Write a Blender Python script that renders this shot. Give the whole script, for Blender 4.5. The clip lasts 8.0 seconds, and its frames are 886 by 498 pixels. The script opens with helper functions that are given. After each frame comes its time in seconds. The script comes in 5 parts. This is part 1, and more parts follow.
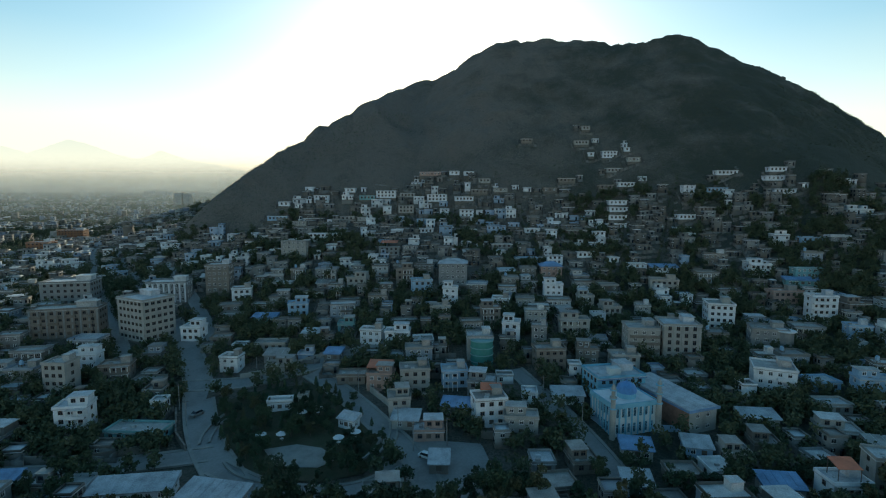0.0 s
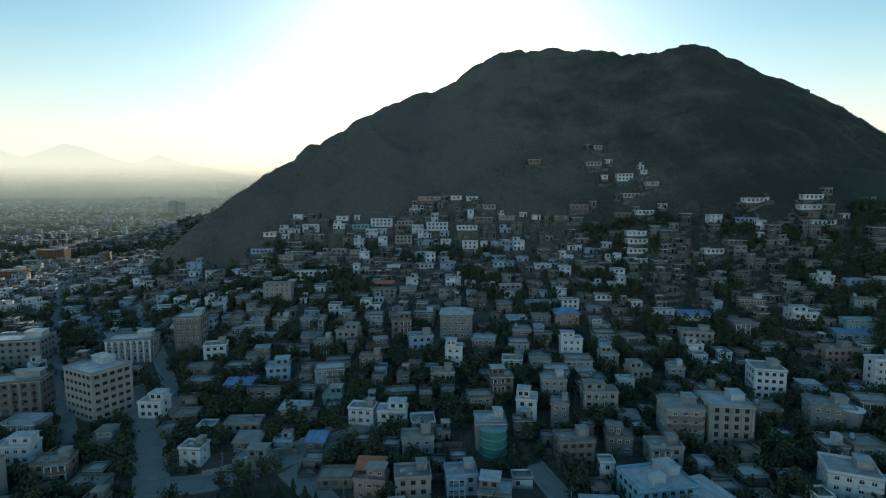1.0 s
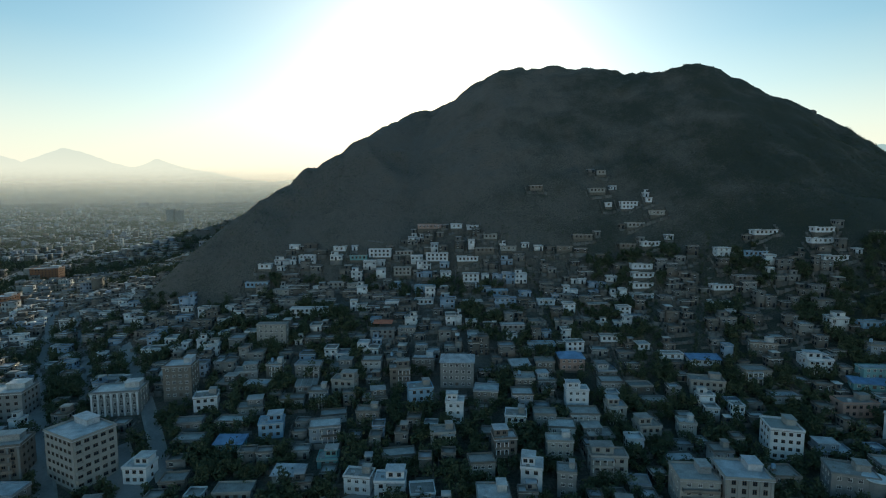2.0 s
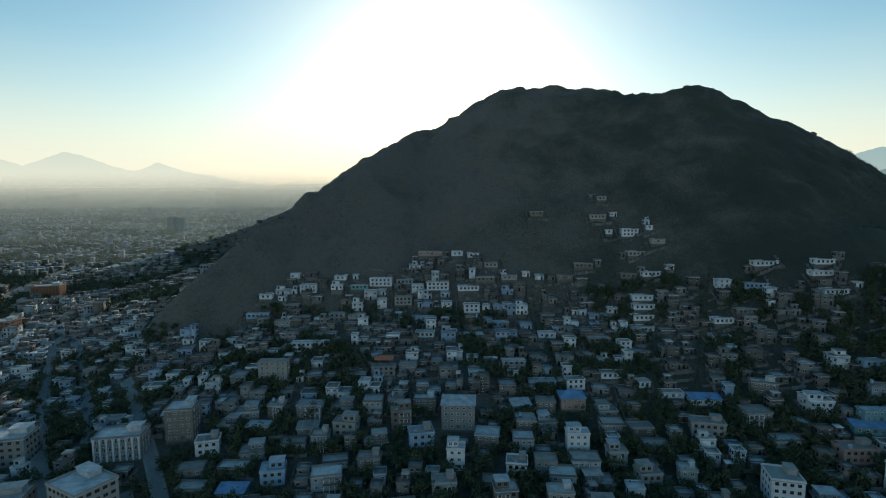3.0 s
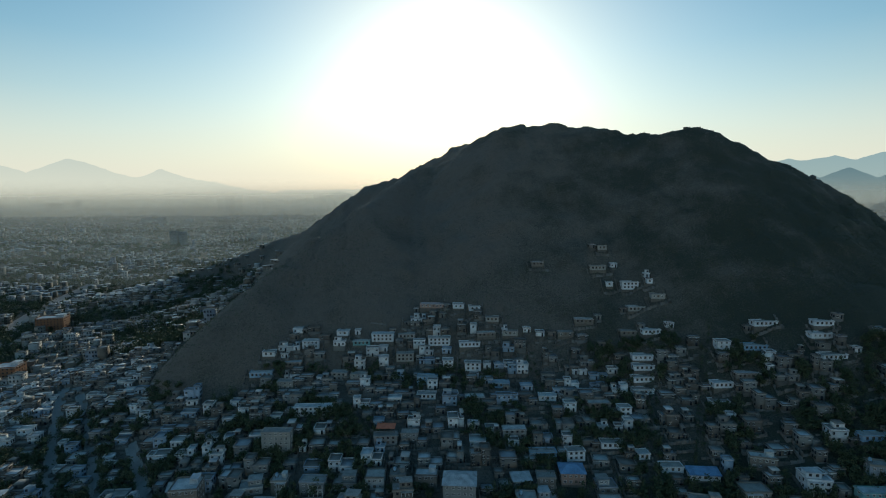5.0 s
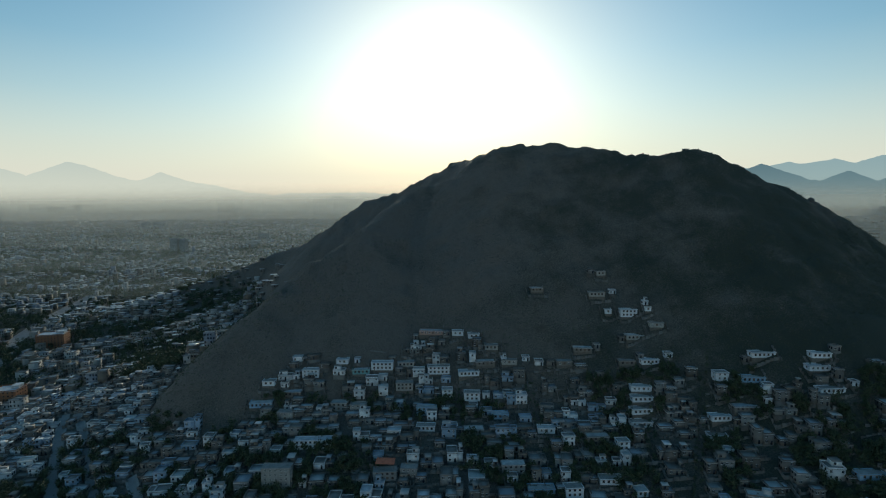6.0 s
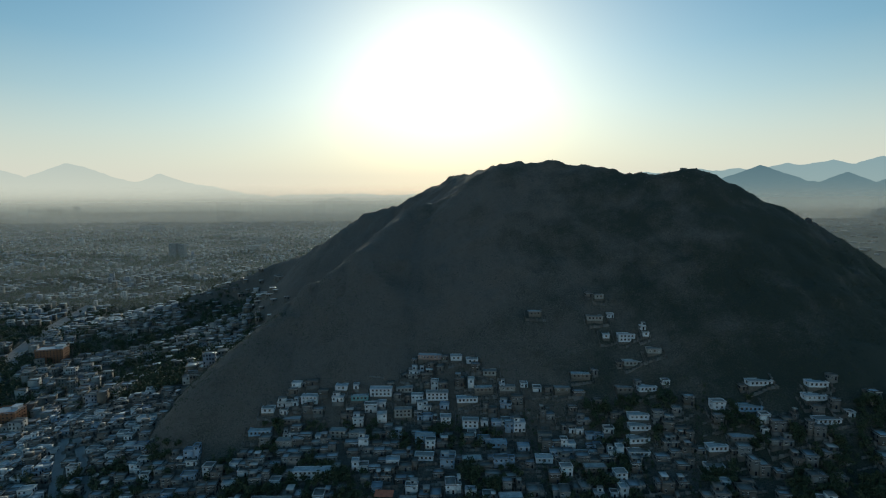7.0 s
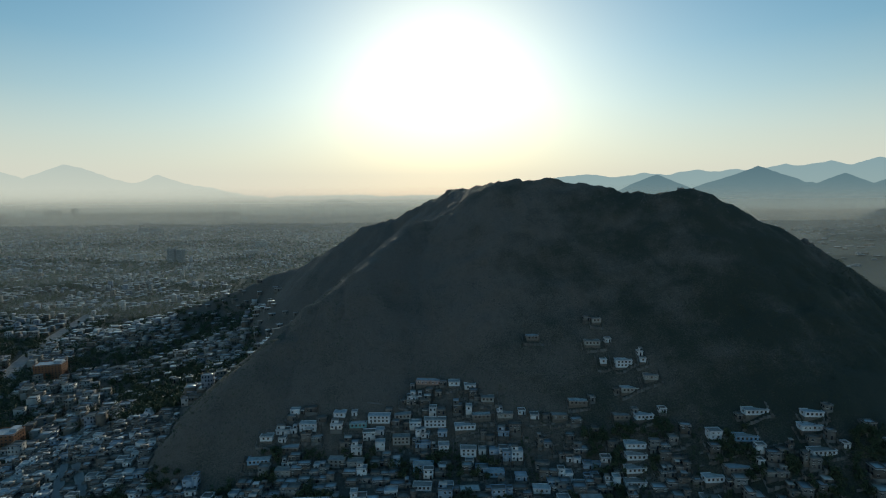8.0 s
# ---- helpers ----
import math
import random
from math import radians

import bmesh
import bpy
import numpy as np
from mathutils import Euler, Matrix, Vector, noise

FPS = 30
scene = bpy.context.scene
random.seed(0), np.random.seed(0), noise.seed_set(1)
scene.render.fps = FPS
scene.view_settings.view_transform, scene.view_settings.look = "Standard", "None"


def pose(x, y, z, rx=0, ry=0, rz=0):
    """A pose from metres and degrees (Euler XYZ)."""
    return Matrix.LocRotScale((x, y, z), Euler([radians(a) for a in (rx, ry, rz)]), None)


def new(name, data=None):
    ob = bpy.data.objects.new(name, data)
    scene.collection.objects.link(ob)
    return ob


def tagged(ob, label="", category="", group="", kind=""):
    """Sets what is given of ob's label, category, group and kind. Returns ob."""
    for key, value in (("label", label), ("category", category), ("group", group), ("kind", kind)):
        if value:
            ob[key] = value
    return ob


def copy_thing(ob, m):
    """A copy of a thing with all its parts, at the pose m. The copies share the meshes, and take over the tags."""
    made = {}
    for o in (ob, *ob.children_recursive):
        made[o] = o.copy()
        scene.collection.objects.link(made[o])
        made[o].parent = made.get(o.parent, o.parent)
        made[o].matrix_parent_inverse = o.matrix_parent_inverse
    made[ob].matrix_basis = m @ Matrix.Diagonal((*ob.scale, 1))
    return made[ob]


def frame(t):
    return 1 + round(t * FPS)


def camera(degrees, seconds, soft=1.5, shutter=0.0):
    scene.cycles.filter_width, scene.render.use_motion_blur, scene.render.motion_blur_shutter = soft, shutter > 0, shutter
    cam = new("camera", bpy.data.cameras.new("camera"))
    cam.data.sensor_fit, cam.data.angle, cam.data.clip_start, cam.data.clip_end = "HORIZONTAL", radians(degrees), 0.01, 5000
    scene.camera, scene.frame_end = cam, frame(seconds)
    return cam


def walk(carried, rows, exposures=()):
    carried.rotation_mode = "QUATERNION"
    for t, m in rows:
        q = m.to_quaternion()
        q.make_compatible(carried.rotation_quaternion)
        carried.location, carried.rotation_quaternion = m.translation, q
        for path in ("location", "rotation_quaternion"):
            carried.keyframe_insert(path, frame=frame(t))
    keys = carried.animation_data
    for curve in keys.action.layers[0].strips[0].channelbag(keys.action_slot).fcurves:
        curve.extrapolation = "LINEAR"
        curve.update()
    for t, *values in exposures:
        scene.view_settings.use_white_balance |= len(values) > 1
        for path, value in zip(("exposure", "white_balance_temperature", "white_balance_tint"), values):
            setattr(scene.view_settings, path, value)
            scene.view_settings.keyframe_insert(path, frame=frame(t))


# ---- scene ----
cam = camera(80.9, 8.0, soft=1.1)
METRES, EYE, TILT, LEAN, TURN = 152.0, 67.0, -6.0, 0.0, 0.0
ROWS = [
    (0.0, 0.0, 0.0, 0.0, 0.0, 0.0, -0.0),
    (0.5, -0.0043, 0.1099, 0.0593, -0.02, 0.1, 0.02),
    (1.0, -0.0072, 0.1927, 0.1271, -0.09, 0.14, 0.19),
    (1.5, -0.0077, 0.2344, 0.186, -0.13, 0.25, 0.25),
    (3.0, -0.0086, 0.2428, 0.3455, -0.08, 0.54, 0.34),
    (3.5, -0.0083, 0.2383, 0.4015, 0.01, 0.56, 0.36),
    (4.0, -0.0076, 0.2337, 0.4529, 0.09, 0.63, 0.38),
    (4.5, -0.0068, 0.2292, 0.5016, 0.11, 0.7, 0.41),
    (6.0, -0.0019, 0.2149, 0.6606, 0.12, 0.93, 0.41),
    (6.5, 0.0, 0.211, 0.7146, 0.09, 0.91, 0.42),
    (7.0, 0.0023, 0.2073, 0.7666, 0.04, 0.87, 0.45),
    (7.5, 0.0044, 0.2033, 0.8221, -0.04, 0.81, 0.49),
    (8.0, 0.0062, 0.199, 0.8779, -0.11, 0.77, 0.51),
]
walk(cam, [(t, pose(0, 0, EYE, TILT, LEAN, TURN) @ pose(METRES * x, METRES * y, METRES * z, 90 + pitch, roll, yaw)) for t, x, y, z, yaw, pitch, roll in ROWS],
     exposures=[(0.0, 0.44, 7050, -4), (1.5, 0.28, 6950, -4), (4.5, -0.07, 6650, -4), (8.0, -0.34, 6350, -5)])

# ---- world, sun ----
SUN_ELEVATION, SUN_AZIMUTH = 13.6, 0.6
world = bpy.data.worlds.new("morning_sky")
scene.world = world
world.use_nodes = True
wn = world.node_tree
sky = wn.nodes.new("ShaderNodeTexSky")
sky.sky_type = "NISHITA"
sky.sun_disc = False
sky.sun_elevation = radians(SUN_ELEVATION)
sky.sun_rotation = radians(SUN_AZIMUTH)
sky.altitude = 1800
sky.air_density, sky.dust_density, sky.ozone_density = 1.3, 2.15, 2.5
wn.nodes["Background"].inputs["Strength"].default_value = 0.133
tone = wn.nodes.new("ShaderNodeHueSaturation")
tone.inputs["Saturation"].default_value = 1.18
tone.inputs["Hue"].default_value = 0.492
wn.links.new(sky.outputs[0], tone.inputs["Color"])
wn.links.new(tone.outputs[0], wn.nodes["Background"].inputs["Color"])
# dusty air along the whole horizon
veil = wn.nodes.new("ShaderNodeBackground")
veil.inputs["Color"].default_value, veil.inputs["Strength"].default_value = (1.0, 0.905, 0.85, 1), 0.9
rise = wn.nodes.new("ShaderNodeTexGradient")
rise.texture_mapping.rotation = (0, radians(90), 0)
amount = wn.nodes.new("ShaderNodeValToRGB")
for k, (at, grey) in enumerate(((0.0, 0.94), (0.36, 0.0))):
    amount.color_ramp.elements[k].position, amount.color_ramp.elements[k].color = at, (grey, grey, grey, 1)
for at, grey in ((0.05, 0.88), (0.1, 0.66), (0.18, 0.28), (0.26, 0.07)):
    amount.color_ramp.elements.new(at).color = (grey, grey, grey, 1)
both = wn.nodes.new("ShaderNodeMixShader")
wn.links.new(rise.outputs["Fac"], amount.inputs[0])
wn.links.new(amount.outputs[0], both.inputs[0])
wn.links.new(wn.nodes["Background"].outputs[0], both.inputs[1])
wn.links.new(veil.outputs[0], both.inputs[2])
wn.links.new(both.outputs[0], wn.nodes["World Output"].inputs[0])
sun = new("sun", bpy.data.lights.new("sun", "SUN"))
sun.data.energy, sun.data.angle, sun.data.color = 2.1, radians(0.5), (1.0, 0.86, 0.7)
sun.matrix_world = pose(0, 0, 800, 90 - SUN_ELEVATION, 0, 180 - SUN_AZIMUTH)

# -- terrain --
SUMMIT = [(53, 528, 215.5), (97, 525, 216), (130, 508, 209), (158, 492, 203), (187, 478, 202.5), (204, 472, 203.5), (234, 466, 193.8), (261.9, 455, 175.5), (285, 449, 162), (317, 446, 137), (340, 446, 121.5), (374, 446, 105), (470, 440, 75), (600, 430, 15)]
SPUR = [(53, 528, 215.5), (36.6, 528, 207.4), (20, 528, 191.3), (-25, 527, 176), (-62, 444, 141), (-94, 421, 121), (-116, 389, 100.5), (-142, 358, 76), (-170, 350, 50), (-205, 340, 26)]
BACK = [(53, 528, 215.5), (40, 600, 214), (8, 674, 211), (-58, 679, 177.5), (-93, 686, 166), (-135, 725, 138), (-186, 768, 111), (-232, 792, 95), (-307, 773, 67), (-339, 750, 56), (-400, 740, 30), (-440, 730, 10)]


def hash2(i, j, seed):
    v = np.sin(i * 127.1 + j * 311.7 + seed * 74.7) * 43758.5453
    return v - np.floor(v)


def vnoise(x, y, size, seed=0):
    """Smooth value noise between -1 and 1 with features of that size in metres."""
    x, y = np.asarray(x, float) / size, np.asarray(y, float) / size
    i, j = np.floor(x), np.floor(y)
    u, v = x - i, y - j
    u, v = u * u * (3 - 2 * u), v * v * (3 - 2 * v)
    a = hash2(i, j, seed) * (1 - u) + hash2(i + 1, j, seed) * u
    b = hash2(i, j + 1, seed) * (1 - u) + hash2(i + 1, j + 1, seed) * u
    return (a * (1 - v) + b * v) * 2 - 1


def ridge_height(x, y, line, steep=0.84, foot=46, apron=0.26):
    best = np.full(np.shape(x), -500.0)
    for (ax, ay, az), (bx, by, bz) in zip(line, line[1:]):
        dx, dy = bx - ax, by - ay
        t = np.clip(((x - ax) * dx + (y - ay) * dy) / (dx * dx + dy * dy), 0, 1)
        d = np.hypot(x - ax - t * dx, y - ay - t * dy)
        d = np.sqrt(d * d + 49) - 7
        h = az + t * (bz - az)
        up = h - steep * d
        reach = np.maximum(h - foot, 0) / steep
        low = np.minimum(h, foot) - apron * (d - reach)
        best = np.maximum(best, np.where(up > foot, up, low))
    return best


# gentle swells and hollows of the foot of the hill: heights on a grid of middles
SWELL_X, SWELL_Y = (-190, -130, -70, -10, 50, 110, 170, 225), (185, 235, 285, 330)
SWELLS = [(3.0, -1.2, -2.5, 3.5, 0.4, -4.5, -2.9, -1.2), (-0.9, -1.5, -2.0, -0.1, -4.1, -5.8, -5.4, 3.4), (-9.2, -3.1, 0.6, 2.2, 0.6, 3.3, 2.1, 11.7), (-7.4, 1.7, 1.9, 1.2, 2.1, 0.3, -6.2, 3.7)]


def swell(x, y):
    out = np.zeros(np.broadcast(x, y).shape)
    for cy, row in zip(SWELL_Y, SWELLS):
        for cx, h in zip(SWELL_X, row):
            out = out + h * np.exp(-((x - cx) ** 2 + (y - cy) ** 2) / 2888)
    return out


def plain_height(y):
    """The plain climbs slowly towards the far mountains."""
    return np.clip((y - 115) * 0.03, 0, 9) + 0.014 * (np.sqrt((y - 700) ** 2 + 200 ** 2) + (y - 700))


def terrain(x, y):
    x, y = np.asarray(x, float), np.asarray(y, float)
    flat = plain_height(y)
    hill = np.maximum(np.maximum(ridge_height(x, y, SUMMIT), ridge_height(x, y, SPUR)), ridge_height(x, y, BACK))
    k = 4.0
    z = np.maximum(flat + k * np.logaddexp(0, (hill - flat) / k) + swell(x, y), flat - 1.5)
    wild = np.clip((z - 45) / 65, 0, 1)
    rough = 2.6 * vnoise(x, y, 52, 1) + 1.7 * (1 - 2 * np.abs(vnoise(x, y, 27, 2))) + 1.2 * vnoise(x, y, 10, 3) + 0.8 * vnoise(x, y, 4.5, 4)
    # gullies down the face and broken ledges of rock
    gully = np.abs(vnoise(x + 9 * vnoise(x, y, 45, 5), y * 0.22, 21, 6))
    ledge = np.clip(vnoise(x, y, 70, 12) + 0.35, 0, 1) * (1 - np.abs(vnoise(x + 0.5 * y, y - 0.5 * x, 13, 8))) ** 3
    return z + wild * (rough - 2.2 * np.clip(1 - gully / 0.22, 0, 1) + 2.4 * ledge + 0.6 * vnoise(x, y, 6.5, 9))
# -- end terrain --


GX0, GY0, GSTEP = -700.0, 60.0, 2.0
HEIGHTS = terrain(*np.meshgrid(np.arange(GX0, 701, GSTEP), np.arange(GY0, 1201, GSTEP)))


def ground_z(x, y):
    """The ground's height: between the points of a two-metre grid near the hill, worked out anew elsewhere."""
    u, v = (x - GX0) / GSTEP, (y - GY0) / GSTEP
    i, j = int(u), int(v)
    if u < 0 or v < 0 or i >= HEIGHTS.shape[1] - 1 or j >= HEIGHTS.shape[0] - 1:
        return float(terrain(x, y))
    u, v = u - i, v - j
    a, b = HEIGHTS[j, i] * (1 - u) + HEIGHTS[j, i + 1] * u, HEIGHTS[j + 1, i] * (1 - u) + HEIGHTS[j + 1, i + 1] * u
    return float(a * (1 - v) + b * v)


# ---- materials ----
def material(name, colours, rough=0.9, scale=0.5, spread=0.25, bump=0.3, pick="", metal=0.0):
    """A surface of one or several colours (picked per object or per island), with grain and stains at two scales."""
    m = bpy.data.materials.new(name)
    m.use_nodes = True
    nt = m.node_tree
    b = nt.nodes["Principled BSDF"]
    b.inputs["Roughness"].default_value, b.inputs["Metallic"].default_value = rough, metal
    ramp = nt.nodes.new("ShaderNodeValToRGB")
    ramp.color_ramp.interpolation = "CONSTANT" if pick else "LINEAR"
    e = ramp.color_ramp.elements
    while len(e) < len(colours):
        e.new(0.5)
    while len(e) > max(len(colours), 1):
        e.remove(e[-1])
    for i, c in enumerate(colours):
        e[i].position = i / len(colours)
        e[i].color = (*c, 1)
    tc = nt.nodes.new("ShaderNodeNewGeometry")
    big = nt.nodes.new("ShaderNodeTexNoise")
    big.inputs["Scale"].default_value, big.inputs["Detail"].default_value = scale, 5
    fine = nt.nodes.new("ShaderNodeTexNoise")
    fine.inputs["Scale"].default_value, fine.inputs["Detail"].default_value = scale * 11, 3
    for n in (big, fine):
        nt.links.new(tc.outputs["Position"], n.inputs["Vector"])
    if pick == "island":
        nt.links.new(tc.outputs["Random Per Island"], ramp.inputs[0])
    elif pick == "object":
        oi = nt.nodes.new("ShaderNodeObjectInfo")
        nt.links.new(oi.outputs["Random"], ramp.inputs[0])
    else:
        nt.links.new(big.outputs[0], ramp.inputs[0])
    add = nt.nodes.new("ShaderNodeMath")
    add.operation = "ADD"
    nt.links.new(big.outputs[0], add.inputs[0])
    nt.links.new(fine.outputs[0], add.inputs[1])
    rng = nt.nodes.new("ShaderNodeMapRange")
    rng.inputs[1].default_value, rng.inputs[2].default_value = 0.6, 1.4
    rng.inputs[3].default_value, rng.inputs[4].default_value = 1 - spread, 1 + spread
    nt.links.new(add.outputs[0], rng.inputs[0])
    mul = nt.nodes.new("ShaderNodeVectorMath")
    mul.operation = "SCALE"
    nt.links.new(ramp.outputs[0], mul.inputs[0])
    nt.links.new(rng.outputs[0], mul.inputs["Scale"])
    nt.links.new(mul.outputs[0], b.inputs["Base Color"])
    if bump:
        bp = nt.nodes.new("ShaderNodeBump")
        bp.inputs["Strength"].default_value, bp.inputs["Distance"].default_value = bump, 0.15
        nt.links.new(fine.outputs[0], bp.inputs["Height"])
        nt.links.new(bp.outputs[0], b.inputs["Normal"])
    return m


def hill_material():
    """Dry brown earth with pale scree, broken dark rock, and a cover of dark green scrub that thickens on the eastern side."""
    m = bpy.data.materials.new("dry_earth")
    m.use_nodes = True
    nt = m.node_tree
    b = nt.nodes["Principled BSDF"]
    b.inputs["Roughness"].default_value = 0.95
    geo, sep = nt.nodes.new("ShaderNodeNewGeometry"), nt.nodes.new("ShaderNodeSeparateXYZ")
    nt.links.new(geo.outputs["Position"], sep.inputs[0])

    def grain(scale, detail, rough=0.6):
        n = nt.nodes.new("ShaderNodeTexNoise")
        n.inputs["Scale"].default_value, n.inputs["Detail"].default_value, n.inputs["Roughness"].default_value = scale, detail, rough
        nt.links.new(geo.outputs["Position"], n.inputs["Vector"])
        return n.outputs[0]

    def spread(value, a, b_, low, high):
        n = nt.nodes.new("ShaderNodeMapRange")
        n.inputs[1].default_value, n.inputs[2].default_value, n.inputs[3].default_value, n.inputs[4].default_value = a, b_, low, high
        nt.links.new(value, n.inputs[0])
        return n.outputs[0]

    def blend(amount, one, two):
        n = nt.nodes.new("ShaderNodeMix")
        n.data_type = "RGBA"
        nt.links.new(amount, n.inputs[0])
        for k, c in ((6, one), (7, two)):
            if isinstance(c, tuple):
                n.inputs[k].default_value = (*c, 1)
            else:
                nt.links.new(c, n.inputs[k])
        return n.outputs[2]

    def total(one, two, how="ADD"):
        n = nt.nodes.new("ShaderNodeMath")
        n.operation = how
        nt.links.new(one, n.inputs[0])
        nt.links.new(two, n.inputs[1])
        return n.outputs[0]

    wide, middle, fine = grain(0.03, 6), grain(0.22, 6, 0.7), grain(1.3, 5, 0.7)
    soil = blend(spread(middle, 0.35, 0.65, 0, 1), (0.132, 0.113, 0.094), (0.196, 0.169, 0.141))
    soil = blend(spread(wide, 0.56, 0.68, 0, 0.35), soil, (0.215, 0.187, 0.157))
    soil = blend(spread(total(middle, fine), 1.02, 1.2, 0, 0.85), soil, (0.085, 0.078, 0.07))
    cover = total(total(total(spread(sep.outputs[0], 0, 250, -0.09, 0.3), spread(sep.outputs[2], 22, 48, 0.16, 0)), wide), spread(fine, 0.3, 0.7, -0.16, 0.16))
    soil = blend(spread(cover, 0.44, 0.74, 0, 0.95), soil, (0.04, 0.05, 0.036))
    nt.links.new(soil, b.inputs["Base Color"])
    bump = nt.nodes.new("ShaderNodeBump")
    bump.inputs["Strength"].default_value, bump.inputs["Distance"].default_value = 1.0, 1.3
    nt.links.new(total(middle, spread(fine, 0, 1, 0, 0.4)), bump.inputs["Height"])
    nt.links.new(bump.outputs[0], b.inputs["Normal"])
    return m


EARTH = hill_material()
FOOTING = material("rough_stone_footing", [(0.1, 0.09, 0.077), (0.15, 0.135, 0.115)], 0.95, 0.8, 0.3, 0.5)
ASPHALT = material("worn_asphalt", [(0.165, 0.165, 0.165), (0.247, 0.243, 0.237)], 0.85, 0.15, 0.2, 0.1)
PAVING = material("pale_paving", [(0.2, 0.195, 0.185), (0.28, 0.27, 0.25)], 0.85, 0.4, 0.2, 0.1)
LAWN = material("dry_lawn", [(0.03, 0.045, 0.018), (0.05, 0.06, 0.028), (0.07, 0.065, 0.04)], 0.95, 0.3, 0.3, 0.6)
WALLS = {
    "w": material("white_plaster", [(0.54, 0.56, 0.58), (0.66, 0.68, 0.7)], 0.85, 0.35, 0.18, 0.15),
    "c": material("cream_plaster", [(0.262, 0.255, 0.232), (0.345, 0.336, 0.312)], 0.88, 0.35, 0.2, 0.2),
    "b": material("pale_blue_paint", [(0.2, 0.34, 0.48), (0.27, 0.41, 0.54)], 0.8, 0.35, 0.18, 0.15),
    "t": material("mud_brick", [(0.141, 0.122, 0.104), (0.207, 0.183, 0.159)], 0.95, 0.5, 0.25, 0.5),
    "g": material("bare_concrete", [(0.165, 0.172, 0.172), (0.24, 0.245, 0.244)], 0.9, 0.3, 0.22, 0.3),
    "q": material("turquoise_paint", [(0.125, 0.281, 0.296), (0.172, 0.343, 0.351)], 0.8, 0.35, 0.18, 0.15),
    "p": material("faded_pink_plaster", [(0.296, 0.187, 0.156), (0.374, 0.257, 0.218)], 0.88, 0.35, 0.2, 0.2),
    "o": material("orange_paint", [(0.21, 0.09, 0.045), (0.26, 0.12, 0.065)], 0.8, 0.35, 0.2, 0.15),
}
CYAN = material("cyan_blue_paint", [(0.12, 0.33, 0.46), (0.17, 0.41, 0.54)], 0.75, 0.5, 0.2, 0.1)
MOSQUE_WALL = material("pale_mosque_stone", [(0.42, 0.47, 0.48), (0.5, 0.55, 0.55)], 0.8, 0.5, 0.2, 0.15)
ANY_WALL = material("village_plaster", [(0.12, 0.112, 0.1), (0.185, 0.175, 0.158), (0.28, 0.28, 0.27), (0.15, 0.14, 0.125), (0.215, 0.215, 0.212), (0.43, 0.44, 0.445), (0.17, 0.16, 0.147), (0.24, 0.23, 0.212), (0.26, 0.3, 0.345)], 0.9, 0.35, 0.25, 0.3, "object")
ROOF = material("flat_roof_screed", [(0.25, 0.239, 0.225), (0.378, 0.364, 0.35), (0.514, 0.507, 0.5), (0.307, 0.286, 0.265), (0.456, 0.47, 0.491)], 0.5, 0.4, 0.5, 0.3, "object")
TIN = material("weathered_tin_sheet", [(0.312, 0.335, 0.367), (0.406, 0.429, 0.452)], 0.55, 0.35, 0.5, 0.2)
BLUE_TIN = material("blue_tin_sheet", [(0.1, 0.2, 0.36), (0.16, 0.29, 0.47)], 0.5, 0.35, 0.4, 0.2)
RED_TIN = material("red_tin_sheet", [(0.42, 0.1, 0.05), (0.55, 0.16, 0.08)], 0.6, 0.5, 0.2, 0.1)
TRIM = material("white_painted_trim", [(0.62, 0.62, 0.6), (0.72, 0.72, 0.7)], 0.7, 0.6, 0.15, 0)
DARK_TRIM = material("brown_painted_trim", [(0.09, 0.07, 0.055), (0.13, 0.1, 0.08)], 0.7, 0.6, 0.15, 0)
DOME_BLUE = material("blue_dome_tile", [(0.05, 0.17, 0.4), (0.08, 0.24, 0.5)], 0.4, 1.2, 0.2, 0.1)
BRICK = material("red_brown_brick", [(0.2, 0.11, 0.08), (0.28, 0.16, 0.12)], 0.92, 0.8, 0.25, 0.4)
GLASS = material("dark_window_glass", [(0.02, 0.025, 0.035)], 0.15, 0.5, 0.1, 0)
GREEN_GLASS = material("green_tinted_glass", [(0.05, 0.19, 0.18), (0.07, 0.24, 0.22)], 0.2, 0.5, 0.1, 0)
FAR_WALL = material("mixed_plaster", [(0.156, 0.136, 0.117), (0.231, 0.21, 0.184), (0.328, 0.311, 0.289), (0.186, 0.165, 0.145), (0.462, 0.458, 0.445), (0.232, 0.211, 0.19), (0.304, 0.33, 0.364), (0.144, 0.129, 0.113), (0.6, 0.61, 0.62), (0.24, 0.22, 0.2), (0.52, 0.55, 0.6)], 0.9, 0.4, 0.25, 0.3, "island")
MUD_WALL = material("dark_mud_wall", [(0.12, 0.11, 0.098), (0.16, 0.147, 0.131), (0.2, 0.186, 0.168), (0.14, 0.128, 0.114), (0.18, 0.172, 0.16)], 0.95, 0.4, 0.25, 0.4, "island")
GREY_WALL = material("grey_weathered_plaster", [(0.19, 0.187, 0.176), (0.25, 0.248, 0.238), (0.225, 0.222, 0.21)], 0.9, 0.4, 0.25, 0.3, "island")
WHITE_WALL = material("whitewashed_plaster", [(0.54, 0.555, 0.57), (0.72, 0.735, 0.75), (0.62, 0.635, 0.65)], 0.88, 0.4, 0.22, 0.2, "island")
BLUE_WALL = material("pale_blue_wash", [(0.27, 0.36, 0.46), (0.34, 0.42, 0.52)], 0.88, 0.4, 0.22, 0.2, "island")
